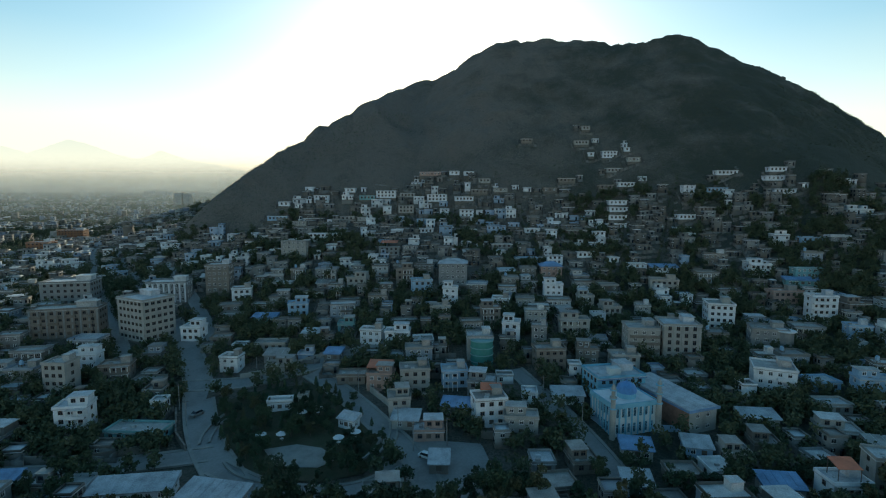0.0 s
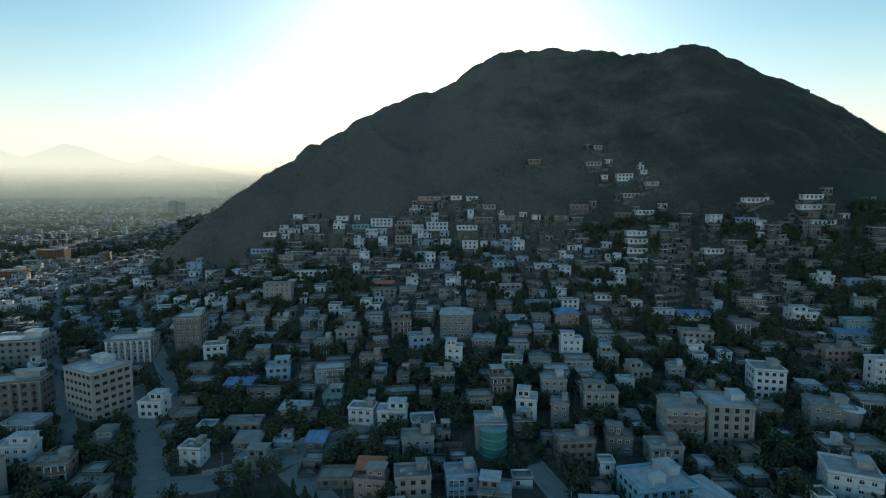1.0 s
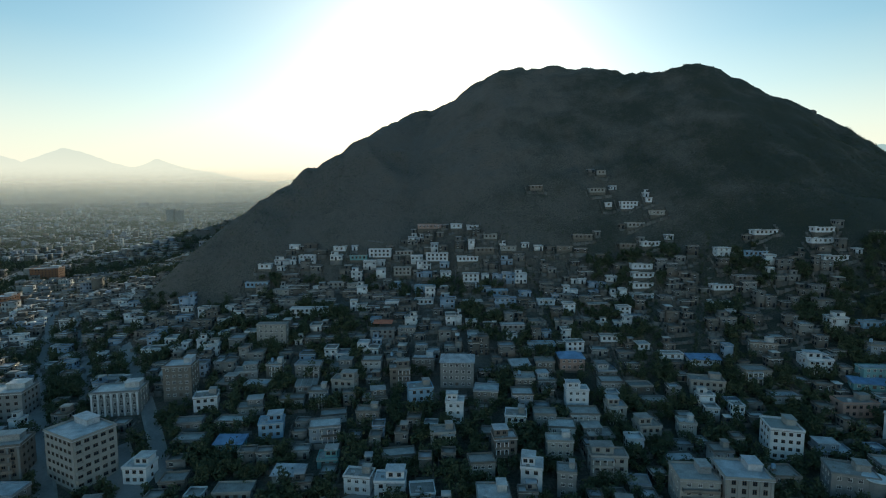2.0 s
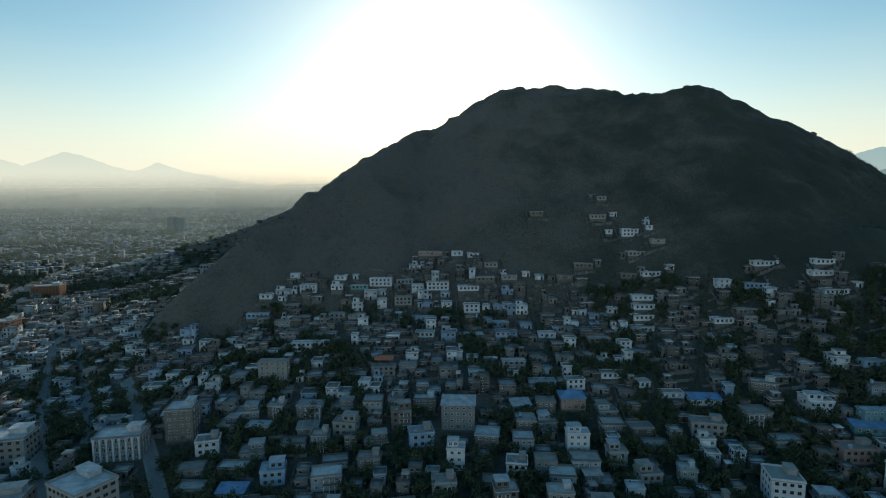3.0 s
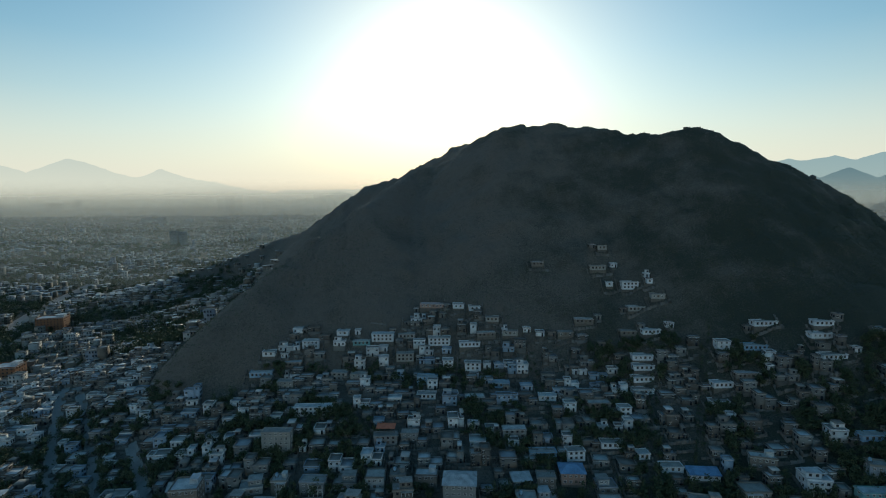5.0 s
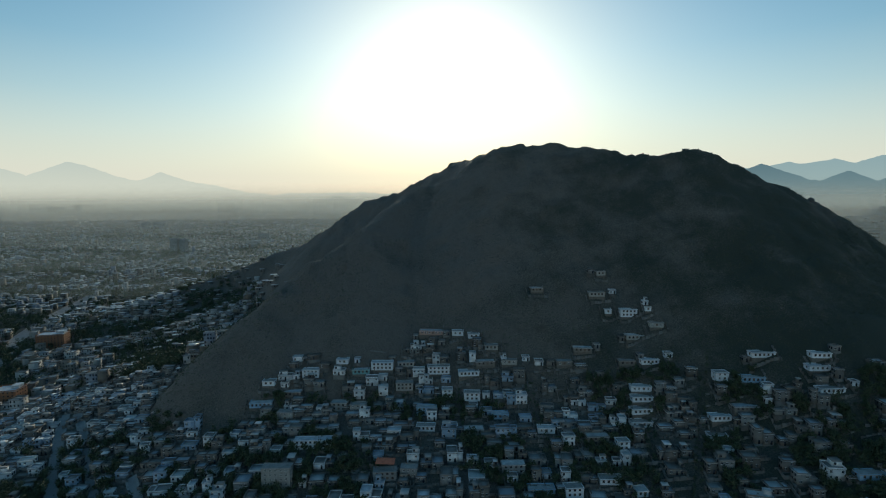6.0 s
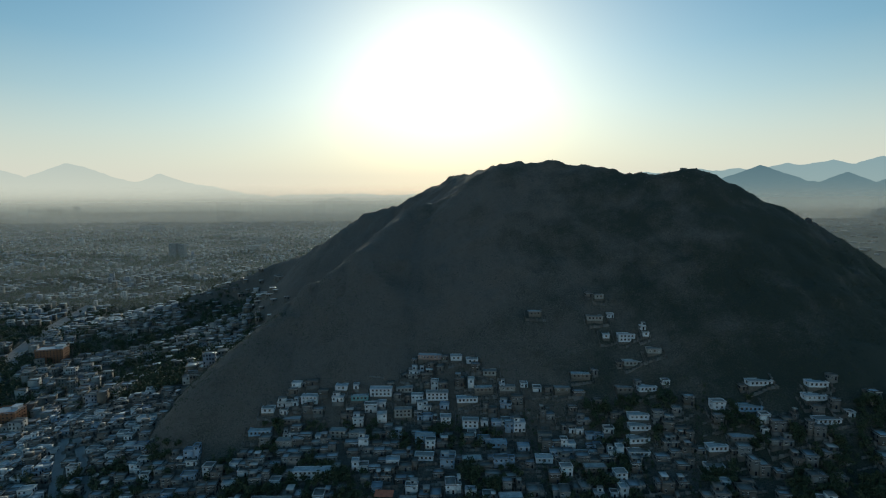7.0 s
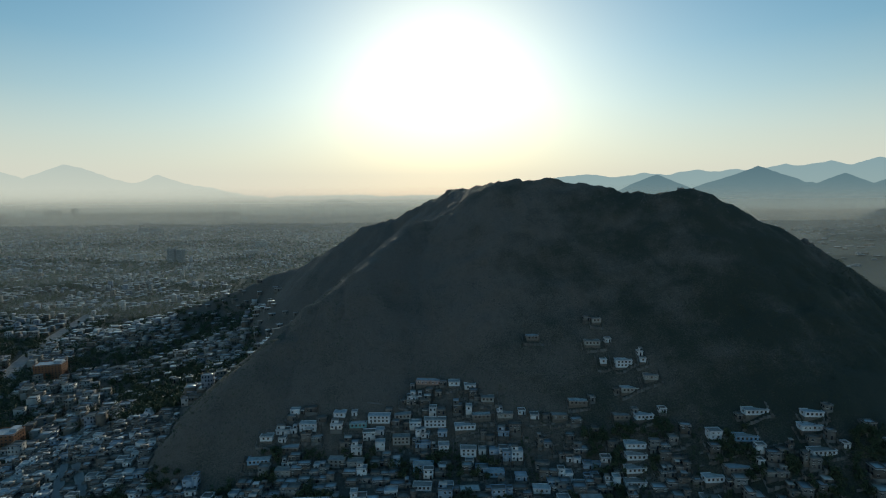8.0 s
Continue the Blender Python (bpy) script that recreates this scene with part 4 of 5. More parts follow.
HILL_WEST = [(-8.9, 368.7, 14.9, 1, 'p'), (-37.6, 345.9, 12.9, 2, 'w'), (-49.6, 342.6, 9.9, 1, 'q'), (-61.4, 346.9, 6.9, 1, 'w'), (-4.0, 344.9, 12.9, 2, 'w'), (13.8, 340.0, 11.9, 1, 'w'), (-79.4, 342.6, 9.9, 2, 'w'), (-101.6, 334.8, 7.0, 1, 'w'), (-102.8, 324.4, 12.0, 1, 'b'), (-87.5, 318.3, 8.9, 2, 'c'), (-67.2, 296.9, 18.8, 2, 'w'), (-59.4, 324.2, 8.9, 2, 'c'), (-48.4, 322.6, 8.9, 2, 'c'), (-23.8, 338.0, 9.9, 2, 'c'), (-10.7, 307.9, 9.7, 1, 'w'), (-78.5, 273.4, 13.1, 5, 'c'), (-23.8, 350.9, 9.9, 1, 'c'), (14.8, 327.5, 8.9, 2, 'w'), (1.0, 331.5, 5.9, 2, 'w')]
HILL_MID = [(-10.7, 320.6, 10.7, 2, 'b'), (-87.5, 332.3, 9.9, 1, 't'), (-28.6, 276.2, 10.8, 2, 'g'), (-17.7, 278.2, 7.8, 2, 'g'), (29.3, 314.9, 8.8, 1, 'b'), (14.6, 303.6, 9.8, 1, 'c'), (51.9, 303.7, 8.8, 1, 'w'), (75.9, 294.4, 10.8, 2, 't'), (23.7, 344.0, 10.9, 1, 't'), (7.9, 365.1, 7.0, 1, 'w'), (17.8, 360.4, 6.9, 1, 'w'), (27.8, 352.5, 7.9, 1, 'c'), (37.6, 343.0, 8.9, 1, 'c'), (60.8, 384.6, 8.0, 1, 't'), (81.3, 345.6, 10.9, 1, 't'), (69.3, 340.0, 8.9, 1, 't'), (57.7, 267.7, 8.1, 2, 'w'), (75.6, 272.8, 10.1, 1, 'w'), (43.2, 268.9, 12.0, 1, 'b')]
HILL_EAST = [(102.8, 367.3, 4.0, 1, 'w'), (114.5, 363.3, 10.0, 2, 'w'), (105.0, 391.0, 6.0, 1, 'c'), (126.3, 349.6, 8.0, 1, 'c'), (113.0, 348.0, 10.0, 1, 'c'), (115.8, 331.4, 10.0, 1, 'w'), (106.4, 319.3, 10.9, 1, 'w'), (105.4, 314.4, 10.9, 1, 'w'), (103.4, 309.4, 10.9, 1, 'w'), (101.2, 303.9, 10.9, 1, 'w'), (172.7, 320.4, 13.0, 1, 'w'), (198.5, 312.9, 9.8, 1, 'w'), (194.4, 308.1, 10.8, 1, 'w'), (192.8, 296.2, 12.7, 1, 'w'), (162.0, 311.0, 12.0, 1, 'b'), (147.3, 314.5, 7.0, 2, 'w'), (87.3, 290.0, 6.0, 2, 'w'), (98.6, 377.7, 10.0, 1, 'c')]
HILL_FAR_EAST = [(125.3, 360.6, 3.0, 1, 'w'), (103.8, 334.4, 9.0, 1, 't'), (139.0, 298.0, 10.0, 1, 'w'), (134.0, 291.0, 9.0, 1, 'w'), (183.8, 259.1, 11.7, 1, 'b'), (150.4, 247.8, 9.4, 2, 'w'), (167.1, 236.3, 12.5, 2, 'q'), (152.0, 299.0, 12.0, 1, 't'), (87.6, 266.0, 5.1, 1, 'w'), (97.0, 258.8, 9.3, 1, 'w'), (31.7, 279.1, 10.9, 2, 'g')]
for rows, hill in ((TOWN, 0), (TOWN_UPPER, 0), (TOWN_EAST, 0), (TOWN_FAR_EAST, 0), (FRONT, 0), (HILL_WEST, 1), (HILL_MID, 1), (HILL_EAST, 1), (HILL_FAR_EAST, 1)):
    for n, (x, y, w, st, k) in enumerate(rows):
        d = 5.0 if hill else 5.2 + (n * 7) % 3 * 0.7
        yaw = ((n * 37) % 11 - 5) * (1.0 if hill else 2.0) + (0 if hill else x * -0.05)
        where = "on the steep hillside" if hill else "among trees and courtyards"
        low = st == 1 and not hill and n % 3 == 0
        zz = ground_z(x, y) - 0.4 if hill else ground_z(x, y + 1.5)
        y = y - 2.0 if hill else y
        house(x, y, max(w * (1 if hill else 0.9), 3.5), d, st, yaw, WALLS[k], f"{STOREY[st]} {KIND[k]} flat-roofed house {where}", foot=4.5 if hill else 5.0, z=zz, ww=1.15 if hill else 1.25, frame_mat=DARK_TRIM if (n * 5) % 3 else TRIM,
              top="shed" if low else "parapet", roof=(BLUE_TIN if n % 6 == 3 else TIN) if low else None, stairhead=not hill and st > 1 and n % 2 == 0, upper=not low and not hill and n % 2 == 1 and w > 6, veranda=not hill and st > 1 and n % 3 == 1, group="houses on the hillside" if hill else "houses of the town",
              wh=1.3 if hill else 1.25, sh=(2.15 if st > 1 else 2.4) if hill else 2.5, rim_height=0.3 if hill else 0.65)
        if hill:
            YARDS.append((x, y, max(w, 3.5)))
        for u in (-0.35, 0, 0.35):
            claim(x + u * w, y + d / 2, 2.6 if hill else 4.2)
# orange roofs
for x, y, w, d, z in ((13.4, 139.5, 6, 3.4, 9.9), (-29, 277.5, 9, 4.5, 7.0), (-20.2, 158.8, 8, 6, 7.2), (86, 104, 5, 4, 9.2)):
    e = thing("roof_canopy", x, y, ground_z(x, y) - 1.2 + z, -4, "orange-red tin canopy over a flat roof", "canopy", "red tin canopies")
    v = [(-w / 2, 0, 0), (w / 2, 0, 0), (w / 2, d, 0.9), (-w / 2, d, 0.9), (-w / 2, 0, 0.1), (w / 2, 0, 0.1), (w / 2, d, 1.0), (-w / 2, d, 1.0)]
    part("sheet", mesh_from("canopy_sheet", v, [(3, 2, 1, 0), (4, 5, 6, 7), (0, 1, 5, 4), (1, 2, 6, 5), (2, 3, 7, 6), (3, 0, 4, 7)], [RED_TIN]), e)
    for px, py, pz in ((-w / 2 + 0.2, 0.2, 0.05), (w / 2 - 0.2, 0.2, 0.05), (-w / 2 + 0.2, d - 0.2, 0.9), (w / 2 - 0.2, d - 0.2, 0.9)):
        part("post", boxes_mesh("post", [(px - 0.07, py - 0.07, -3.2, px + 0.07, py + 0.07, pz)], DARK_TRIM), e)


def boundary_wall(points, height, mat, label):
    """A wall of that height that follows the ground along a line, with a coping."""
    pts = []
    for (ax, ay), (bx, by) in zip(points, points[1:]):
        n = max(1, int(math.hypot(bx - ax, by - ay) / 2.5))
        pts += [(ax + (bx - ax) * i / n, ay + (by - ay) * i / n) for i in range(n)]
    pts.append(points[-1])
    e = thing("boundary_wall", *pts[0], ground_z(*pts[0]), 0, label, "wall", "boundary walls")
    ox, oy, oz = pts[0][0], pts[0][1], ground_z(*pts[0])
    for (ax, ay), (bx, by) in zip(pts, pts[1:]):
        length, turn = math.hypot(bx - ax, by - ay), math.degrees(math.atan2(by - ay, bx - ax))
        z = ground_z((ax + bx) / 2, (ay + by) / 2) - oz
        part("panel", boxes_mesh("wall_panel", [(0.003, -0.15, -1.2, length - 0.003, 0.15, height), (0, -0.22, height, length, 0.22, height + 0.1)], mat), e, (ax - ox, ay - oy, z), turn)
        claim(ax, ay, 0.6)


for pts, hgt, k, lab in (([(-68, 168.5), (-55, 173.5), (-46, 178.5), (-33, 187)], 1.9, "c", "long pale plastered wall along the street"),
                         ([(-103, 121.5), (-90, 122), (-76, 127)], 2.0, "t", "brown mud-brick wall along the street"),
                         ([(-79, 148), (-72, 134), (-66, 127)], 1.8, "t", "brown mud-brick wall beside the park road"),
                         ([(-24, 158), (-15, 146), (-6, 134)], 1.9, "c", "pale plastered wall along the park road"),
                         ([(10, 131), (22, 130), (33, 128)], 2.0, "t", "brown mud-brick wall beside the square"),
                         ([(39, 148), (44, 136), (60, 134.5), (66, 134)], 1.6, "b", "pale blue wall round the mosque yard")):
    boundary_wall(pts, hgt, WALLS[k], lab)


# ---- the other houses ----
TAKEN_ROWS = np.array(TAKEN)


def free(x, y, r):
    a, b, c = TAKEN_ROWS.T
    return not bool(np.any((a - x) ** 2 + (b - y) ** 2 < (c + r) ** 2))


def settled(x, y, z):
    """How densely the slope is built on, from 0 to 1."""
    limit = np.interp(x, [-260, -150, -112, -95, -20, 20, 60, 110, 150, 210, 260, 340], [50, 46, 46, 72, 78, 82, 72, 70, 70, 76, 74, 60])
    return np.clip((limit + 5 * vnoise(x, y, 25, 9) - z) / 12, 0, 1)


GROVES = [(-99, 142, 15), (24, 125, 9), (95, 171, 6), (129, 175, 8), (146, 195, 7), (-88, 183, 5), (-50, 188, 6), (77, 129, 6), (120, 130, 8), (-121, 141, 8), (10, 149, 4), (-70, 115, 5), (30, 201, 4), (122, 220, 7), (-30, 204, 5), (118, 197, 6), (138, 183, 7), (124, 157, 5), (149, 171, 7), (161, 215, 6), (136, 229, 6), (176, 222, 8), (63, 202, 4), (-72, 200, 5), (8, 187, 5), (177, 257, 8), (197, 263, 8), (192, 238, 8), (215, 252, 9), (164, 272, 5), (208, 239, 8), (226, 277, 7)]


def in_grove(x, y):
    return any((x - a) ** 2 + (y - b) ** 2 < r * r for a, b, r in GROVES)


rnd = random.Random(11)
LOTS = []
y = 98.0
while y < 420:
    steep = y > 285
    x = -300 + rnd.uniform(0, 8)
    while x < 360:
        w = rnd.choice([rnd.uniform(4.8, 8), rnd.uniform(7, 12)]) if steep else rnd.uniform(6.5, 11.5)
        jx, jy = x + w / 2, y + rnd.uniform(-2.2, 2.2)
        z = ground_z(jx, jy + (2.8 if steep else 1.8))
        if not in_grove(jx, jy + 3) and abs(jx) < 0.98 * jy + 25 and rnd.random() < settled(jx, jy, z) * (0.84 if steep else 0.62 if jx > 65 and jy < 235 else 0.86) and free(jx, jy + 2.5, w * 0.3 + 0.4 if steep else w * 0.36 + 1.0):
            LOTS.append((jx, jy, z, w, rnd.uniform(4, 5.2) if steep else rnd.uniform(5.6, 8), rnd.choice([1, 1, 1, 1, 1, 2]) if steep else rnd.choice([1, 1, 1, 2, 2, 2])))
        x += w + (rnd.choice([0.15, 0.3, 0.5, 2.2]) if steep else rnd.uniform(1.2, 6.0))
    y += 5.8 if steep else 10.2
for n in range(7000):
    x, y = rnd.uniform(-280, 330), rnd.uniform(100, 400)
    steep = y > 285
    w, d = rnd.uniform(3.6, 6), rnd.uniform(3.6, 5)
    z = ground_z(x, y + (2.4 if steep else 1.2))
    if in_grove(x, y + 2) or abs(x) > 0.98 * y + 20 or rnd.random() > settled(x, y, z) * (0.6 if steep else 0.85) or not free(x, y + 2, w * 0.4 + 0.3):
        continue
    if all(abs(x - q[0]) > (w + q[3]) / 2 + 0.6 or y + d + 0.5 < q[1] - 0.4 or y > q[1] + q[4] + 0.6 for q in LOTS):
        LOTS.append((x, y, z, w, d, rnd.choice([1, 1, 2])))
LOTS.sort(key=lambda q: q[1])
NEAR_LOTS = [q for q in LOTS if q[3] > 5.8][:160]
FAR_LOTS = [q for q in LOTS if q not in NEAR_LOTS]
PROTOS = {}
for x, y, z, w, d, st in NEAR_LOTS:
    key = (max(0, min(3, int((w - 6.0) / 1.3))), st, 1 if x > 0 else 0, int(d > 6.8))
    yaw = x * -0.06 + rnd.uniform(-9, 9)
    if key in PROTOS:
        copy_thing(PROTOS[key], pose(x, y, z, 0, 0, yaw))
    else:
        ww = 6.4 + key[0] * 1.3
        PROTOS[key] = house(x, y, ww, 5.6 + 1.6 * key[3], st, yaw, None, f"{STOREY[st]} weathered plaster house with flat roof and parapet", z=z, group="houses of the town",
                            stairhead=st > 1 and key[3] == 0 and key[0] % 2 == 0, upper=key[3] == 1 and st < 2, veranda=(key[0] + st) % 3 == 2 and st > 1, sh=2.5,
                            top="shed" if st == 1 and key[0] == 1 and key[3] == 0 else "parapet")


def many_boxes(name, B, mats, label, category):
    """One joined mesh of turned boxes, as rows: x, y, z of the foot's middle, turn, then x0, y0, z0, x1, y1, z1 and the material's index."""
    B = np.asarray(B, float)
    n = len(B)
    c, s_ = np.cos(B[:, 3]), np.sin(B[:, 3])
    ix, iy, iz = [0, 1, 1, 0, 0, 1, 1, 0], [0, 0, 1, 1, 0, 0, 1, 1], [0, 0, 0, 0, 1, 1, 1, 1]
    lx = np.stack([B[:, 4] if k == 0 else B[:, 7] for k in ix], 1)
    ly = np.stack([B[:, 5] if k == 0 else B[:, 8] for k in iy], 1)
    lz = np.stack([B[:, 6] if k == 0 else B[:, 9] for k in iz], 1)
    V = np.stack([B[:, :1] + lx * c[:, None] - ly * s_[:, None], B[:, 1:2] + lx * s_[:, None] + ly * c[:, None], B[:, 2:3] + lz], 2).reshape(-1, 3)
    quad = np.array([(0, 3, 2, 1), (4, 5, 6, 7), (0, 1, 5, 4), (1, 2, 6, 5), (2, 3, 7, 6), (3, 0, 4, 7)])
    Q = (quad[None] + 8 * np.arange(n)[:, None, None]).reshape(-1, 4)
    me = bpy.data.meshes.new(name)
    me.vertices.add(len(V))
    me.vertices.foreach_set("co", V.ravel())
    me.loops.add(Q.size)
    me.loops.foreach_set("vertex_index", Q.ravel())
    me.polygons.add(len(Q))
    me.polygons.foreach_set("loop_start", np.arange(len(Q)) * 4)
    me.polygons.foreach_set("loop_total", np.full(len(Q), 4))
    for m in mats:
        me.materials.append(m)
    me.polygons.foreach_set("material_index", np.repeat(B[:, 10].astype(int), 6))
    me.update(calc_edges=True)
    me.validate()
    return tagged(new(name, me), label, category, kind="stuff")


def plain_house(rows, x, y, z, yaw, w, d, h, foot, storeys, detail=2, paint=0, cover=1):
    """Adds a flat-roofed house: body, roof slab, parapets, windows with sills."""
    at = (x, y, z, yaw)
    rows.append((*at, -w / 2, 0, 0, w / 2, d, h, paint))
    rows.append((*at, -w / 2 - 0.05, -0.05, -foot, w / 2 + 0.05, d, 0, 4))
    rows.append((*at, -w / 2 - 0.2, -0.2, h, w / 2 + 0.2, d + 0.2, h + 0.2, cover))
    if detail > 0:
        for b in ((-w / 2 - 0.15, -0.15, w / 2 + 0.15, 0.05), (-w / 2 - 0.15, d - 0.05, w / 2 + 0.15, d + 0.15), (-w / 2 - 0.15, 0.05, -w / 2 + 0.05, d - 0.05), (w / 2 - 0.05, 0.05, w / 2 + 0.15, d - 0.05)):
            rows.append((*at, b[0], b[1], h + 0.2, b[2], b[3], h + 0.75, paint))
    if detail > 1 and int(x * 7 + y * 3) % 5 == 0 and storeys < 3:
        u0, u1 = (-w * 0.45, w * 0.1) if int(x * 5) % 2 else (-w * 0.1, w * 0.45)
        rows.append((*at, u0, d * 0.35, h + 0.2, u1, d * 0.95, h + 2.4, paint))
        rows.append((*at, u0 - 0.2, d * 0.35 - 0.3, h + 2.4, u1 + 0.2, d * 0.95 + 0.2, h + 2.58, 1))
        rows.append((*at, u0 + 0.5, d * 0.35 - 0.04, h + 0.9, u0 + 1.6, d * 0.35 + 0.04, h + 2.0, 2))
    if detail < 0:
        return
    n = max(1, int(w / 2.05))
    sh = h / storeys
    for k in range(storeys):
        for i in range(n):
            u = -w / 2 + w * (i + 0.5) / n
            if int(x * 31 + i * 7 + k * 3) % 4 == 0:
                continue
            if i == n // 2 and k == 0:
                rows.append((*at, u - 0.45, -0.04, 0, u + 0.45, 0.1, 1.95, 2))
                continue
            rows.append((*at, u - 0.48, -0.03, k * sh + 0.9, u + 0.48, 0.1, k * sh + sh - 0.42, 2))
            if detail > 1:
                rows.append((*at, u - 0.58, -0.1, k * sh + 0.8, u + 0.58, 0.08, k * sh + 0.9, 3))
                rows.append((*at, u - 0.56, -0.07, k * sh + sh - 0.42, u + 0.56, 0.08, k * sh + sh - 0.33, 3))
                rows.append((*at, u - 0.03, -0.06, k * sh + 0.9, u + 0.03, 0.08, k * sh + sh - 0.42, 3))
        if detail > 0:
            sx = 1 if x < 0 else -1
            for vv in (0.3, 0.7):
                rows.append((*at, sx * w / 2 - 0.04, d * vv - 0.5, k * sh + 0.9, sx * w / 2 + 0.04, d * vv + 0.5, k * sh + 2.1, 2))


rows = []
for x, y, z, w, d, st in FAR_LOTS:
    # mostly dark mud in the east: the dimmer light there is put into the paint
    paint = rnd.choice([0, 0, 0, 0, 4, 5, 6] if x > 120 and y > 230 else [0, 0, 0, 0, 5, 5, 6, 6, 6, 7] if y > 265 else [0, 0, 0, 5, 5, 5, 6, 7])
    yaw, h = rnd.uniform(-0.08, 0.08) - x * 0.0006, st * rnd.uniform(2.2, 2.6)
    if w < 7.4:
        plain_house(rows, x, y, z, yaw, w, d, h, 5.5, st, paint=paint)
        continue
    share, side = rnd.uniform(0.48, 0.72), rnd.choice([-1, 1])
    wa, wb, back = w * share, w * (1 - share) - 0.1, rnd.uniform(0.3, 1.6)
    hb = h - rnd.uniform(0.3, 0.6) if rnd.random() < 0.6 else h + rnd.choice([-1, 1]) * 2.2 if h > 4 else h + 2.1
    sb = max(1, int(hb / 2.1))
    plain_house(rows, x - side * math.cos(yaw) * (w - wa) / 2, y - side * math.sin(yaw) * (w - wa) / 2, z, yaw, wa, d, h, 5.5, st, paint=paint)
    plain_house(rows, x + side * math.cos(yaw) * (w - wb) / 2, y + side * math.sin(yaw) * (w - wb) / 2 + back, z, yaw, wb, d - back, hb, 5.5, sb, paint=paint if rnd.random() < 0.7 else 0)
many_boxes("hillside_houses", rows, [MUD_WALL, FAR_ROOF, GLASS, TRIM, MUD_WALL, GREY_WALL, WHITE_WALL, BLUE_WALL], "crowded flat-roofed mud and plaster houses on slope", "house")

# courtyard and terrace walls
rows, annexes = [], []
for n, (x, y, z, w, d, st) in enumerate(LOTS):
    if n % 3 == 2:
        continue
    steep = y > 285
    fy = y - rnd.uniform(2.0, 3.6)
    a, b = x - w / 2 - rnd.uniform(0.3, 1.5), x + w / 2 + rnd.uniform(0.3, 1.5)
    for u in np.arange(a, b, 3.0):
        zz = ground_z(u + 1.5, fy)
        rows.append((u + 1.5, fy, zz, rnd.uniform(-0.02, 0.02), -1.5, 0, -1.5, 1.5, 0.3, rnd.uniform(1.2, 2.1), 0))
    for u in (a, b):
        for q in np.arange(fy, y + d * 0.6, 2.5):
            rows.append((u, q + 1.25, ground_z(u, q + 1.25), 0, -0.15, -1.25, -1.5, 0.15, 1.25, rnd.uniform(1.4, 2.1), 0))
for n, (x, y, w) in enumerate(YARDS):
    a, b, fy = x - w / 2 - 0.6 - (n * 7) % 3, x + w / 2 + 0.6 + (n * 5) % 4, y - 2.4 - (n % 3) * 0.5
    for u in np.arange(a, b, 2.2):
        rows.append((u + 1.1, fy, ground_z(u + 1.1, fy), 0, -1.1, 0, -1.5, 1.1, 0.4, 1.5 + 0.15 * ((n + int(u)) % 3), 0))
    for u in (a, b):
        for q in np.arange(fy, y + 4, 2.0):
            rows.append((u, q + 1, ground_z(u, q + 1), 0, -0.2, -1, -1.5, 0.2, 1, 1.4, 0))
    if n % 3 < 2:
        u = (b + 1.8) if n % 2 else (a - 1.8)
        plain_house(annexes, u, y + 0.8, ground_z(u, y + 2.6), 0, 3.2 + n % 3, 3.8, 2.2, 4.5, 1, paint=(0, 5, 0, 6)[n % 4])
y = 262.0
while y < 400:
    x = -230.0
    while x < 300:
        run = rnd.uniform(6, 20)
        if abs(x) < 0.98 * y and rnd.random() < 0.8 * settled(x + run / 2, y, ground_z(x + run / 2, y)):
            tall, lean = rnd.uniform(0.7, 1.5), rnd.uniform(-0.04, 0.04)
            for k in range(int(run / 2.5)):
                u, q = x + 2.5 * k, y + lean * 2.5 * k
                if free(u, q, 0.6):
                    rows.append((u, q, ground_z(u, q), 0, -1.25, 0, -1.2, 1.25, 0.35, tall + rnd.uniform(-0.12, 0.12), 0))
        x += run + rnd.uniform(0.5, 6)
    y += rnd.uniform(3.6, 5.4)
many_boxes("hillside_annexes", annexes, [MUD_WALL, FAR_ROOF, GLASS, TRIM, MUD_WALL, GREY_WALL, WHITE_WALL, BLUE_WALL], "low side rooms built against hillside houses", "house")
many_boxes("courtyard_walls", rows, [MUD_WALL], "low mud-brick courtyard walls between houses", "wall")

# city on the plain
prnd = random.Random(5)
rows, far_trees = [], []
N = 32000
px = np.array([prnd.random() for i in range(N)])
pd = np.array([prnd.random() for i in range(N)])
PY = 230 + 4100 * pd ** 1.6
PX = -0.97 * PY - 60 + px * (0.97 * PY + 60 - 0.02 * PY)
PZ = terrain(PX, PY)
for x, y, z in zip(PX, PY, PZ):
    if z > plain_height(y) + 48 or (x > -300 and y < 420):
        continue
    big = vnoise(x, y, 120, 7)
    if vnoise(x, y, 45, 17) + 0.25 * big > 0.06 or prnd.random() < 0.2:
        far_trees.append((x, y, z))
        continue
    if y < 1000 and not free(x, y, 5):
        continue
    st = prnd.choice([1, 1, 2, 2, 3, 4]) if big > 0.2 else prnd.choice([1, 1, 1, 2, 2])
    if y > 900 and prnd.random() < 0.02:
        st = prnd.choice([4, 5, 6])
    w, d = prnd.uniform(4.5, 10), prnd.uniform(4.5, 8)
    plain_house(rows, x, y, z, prnd.choice([0.25, 0.25 + 1.57, 0.1]) + prnd.uniform(-0.08, 0.08), w, d, st * 2.8, 3, st, 1 if y < 700 else 0 if y < 1300 else -1, cover=5 if prnd.random() < 0.28 else 1)
flank = []
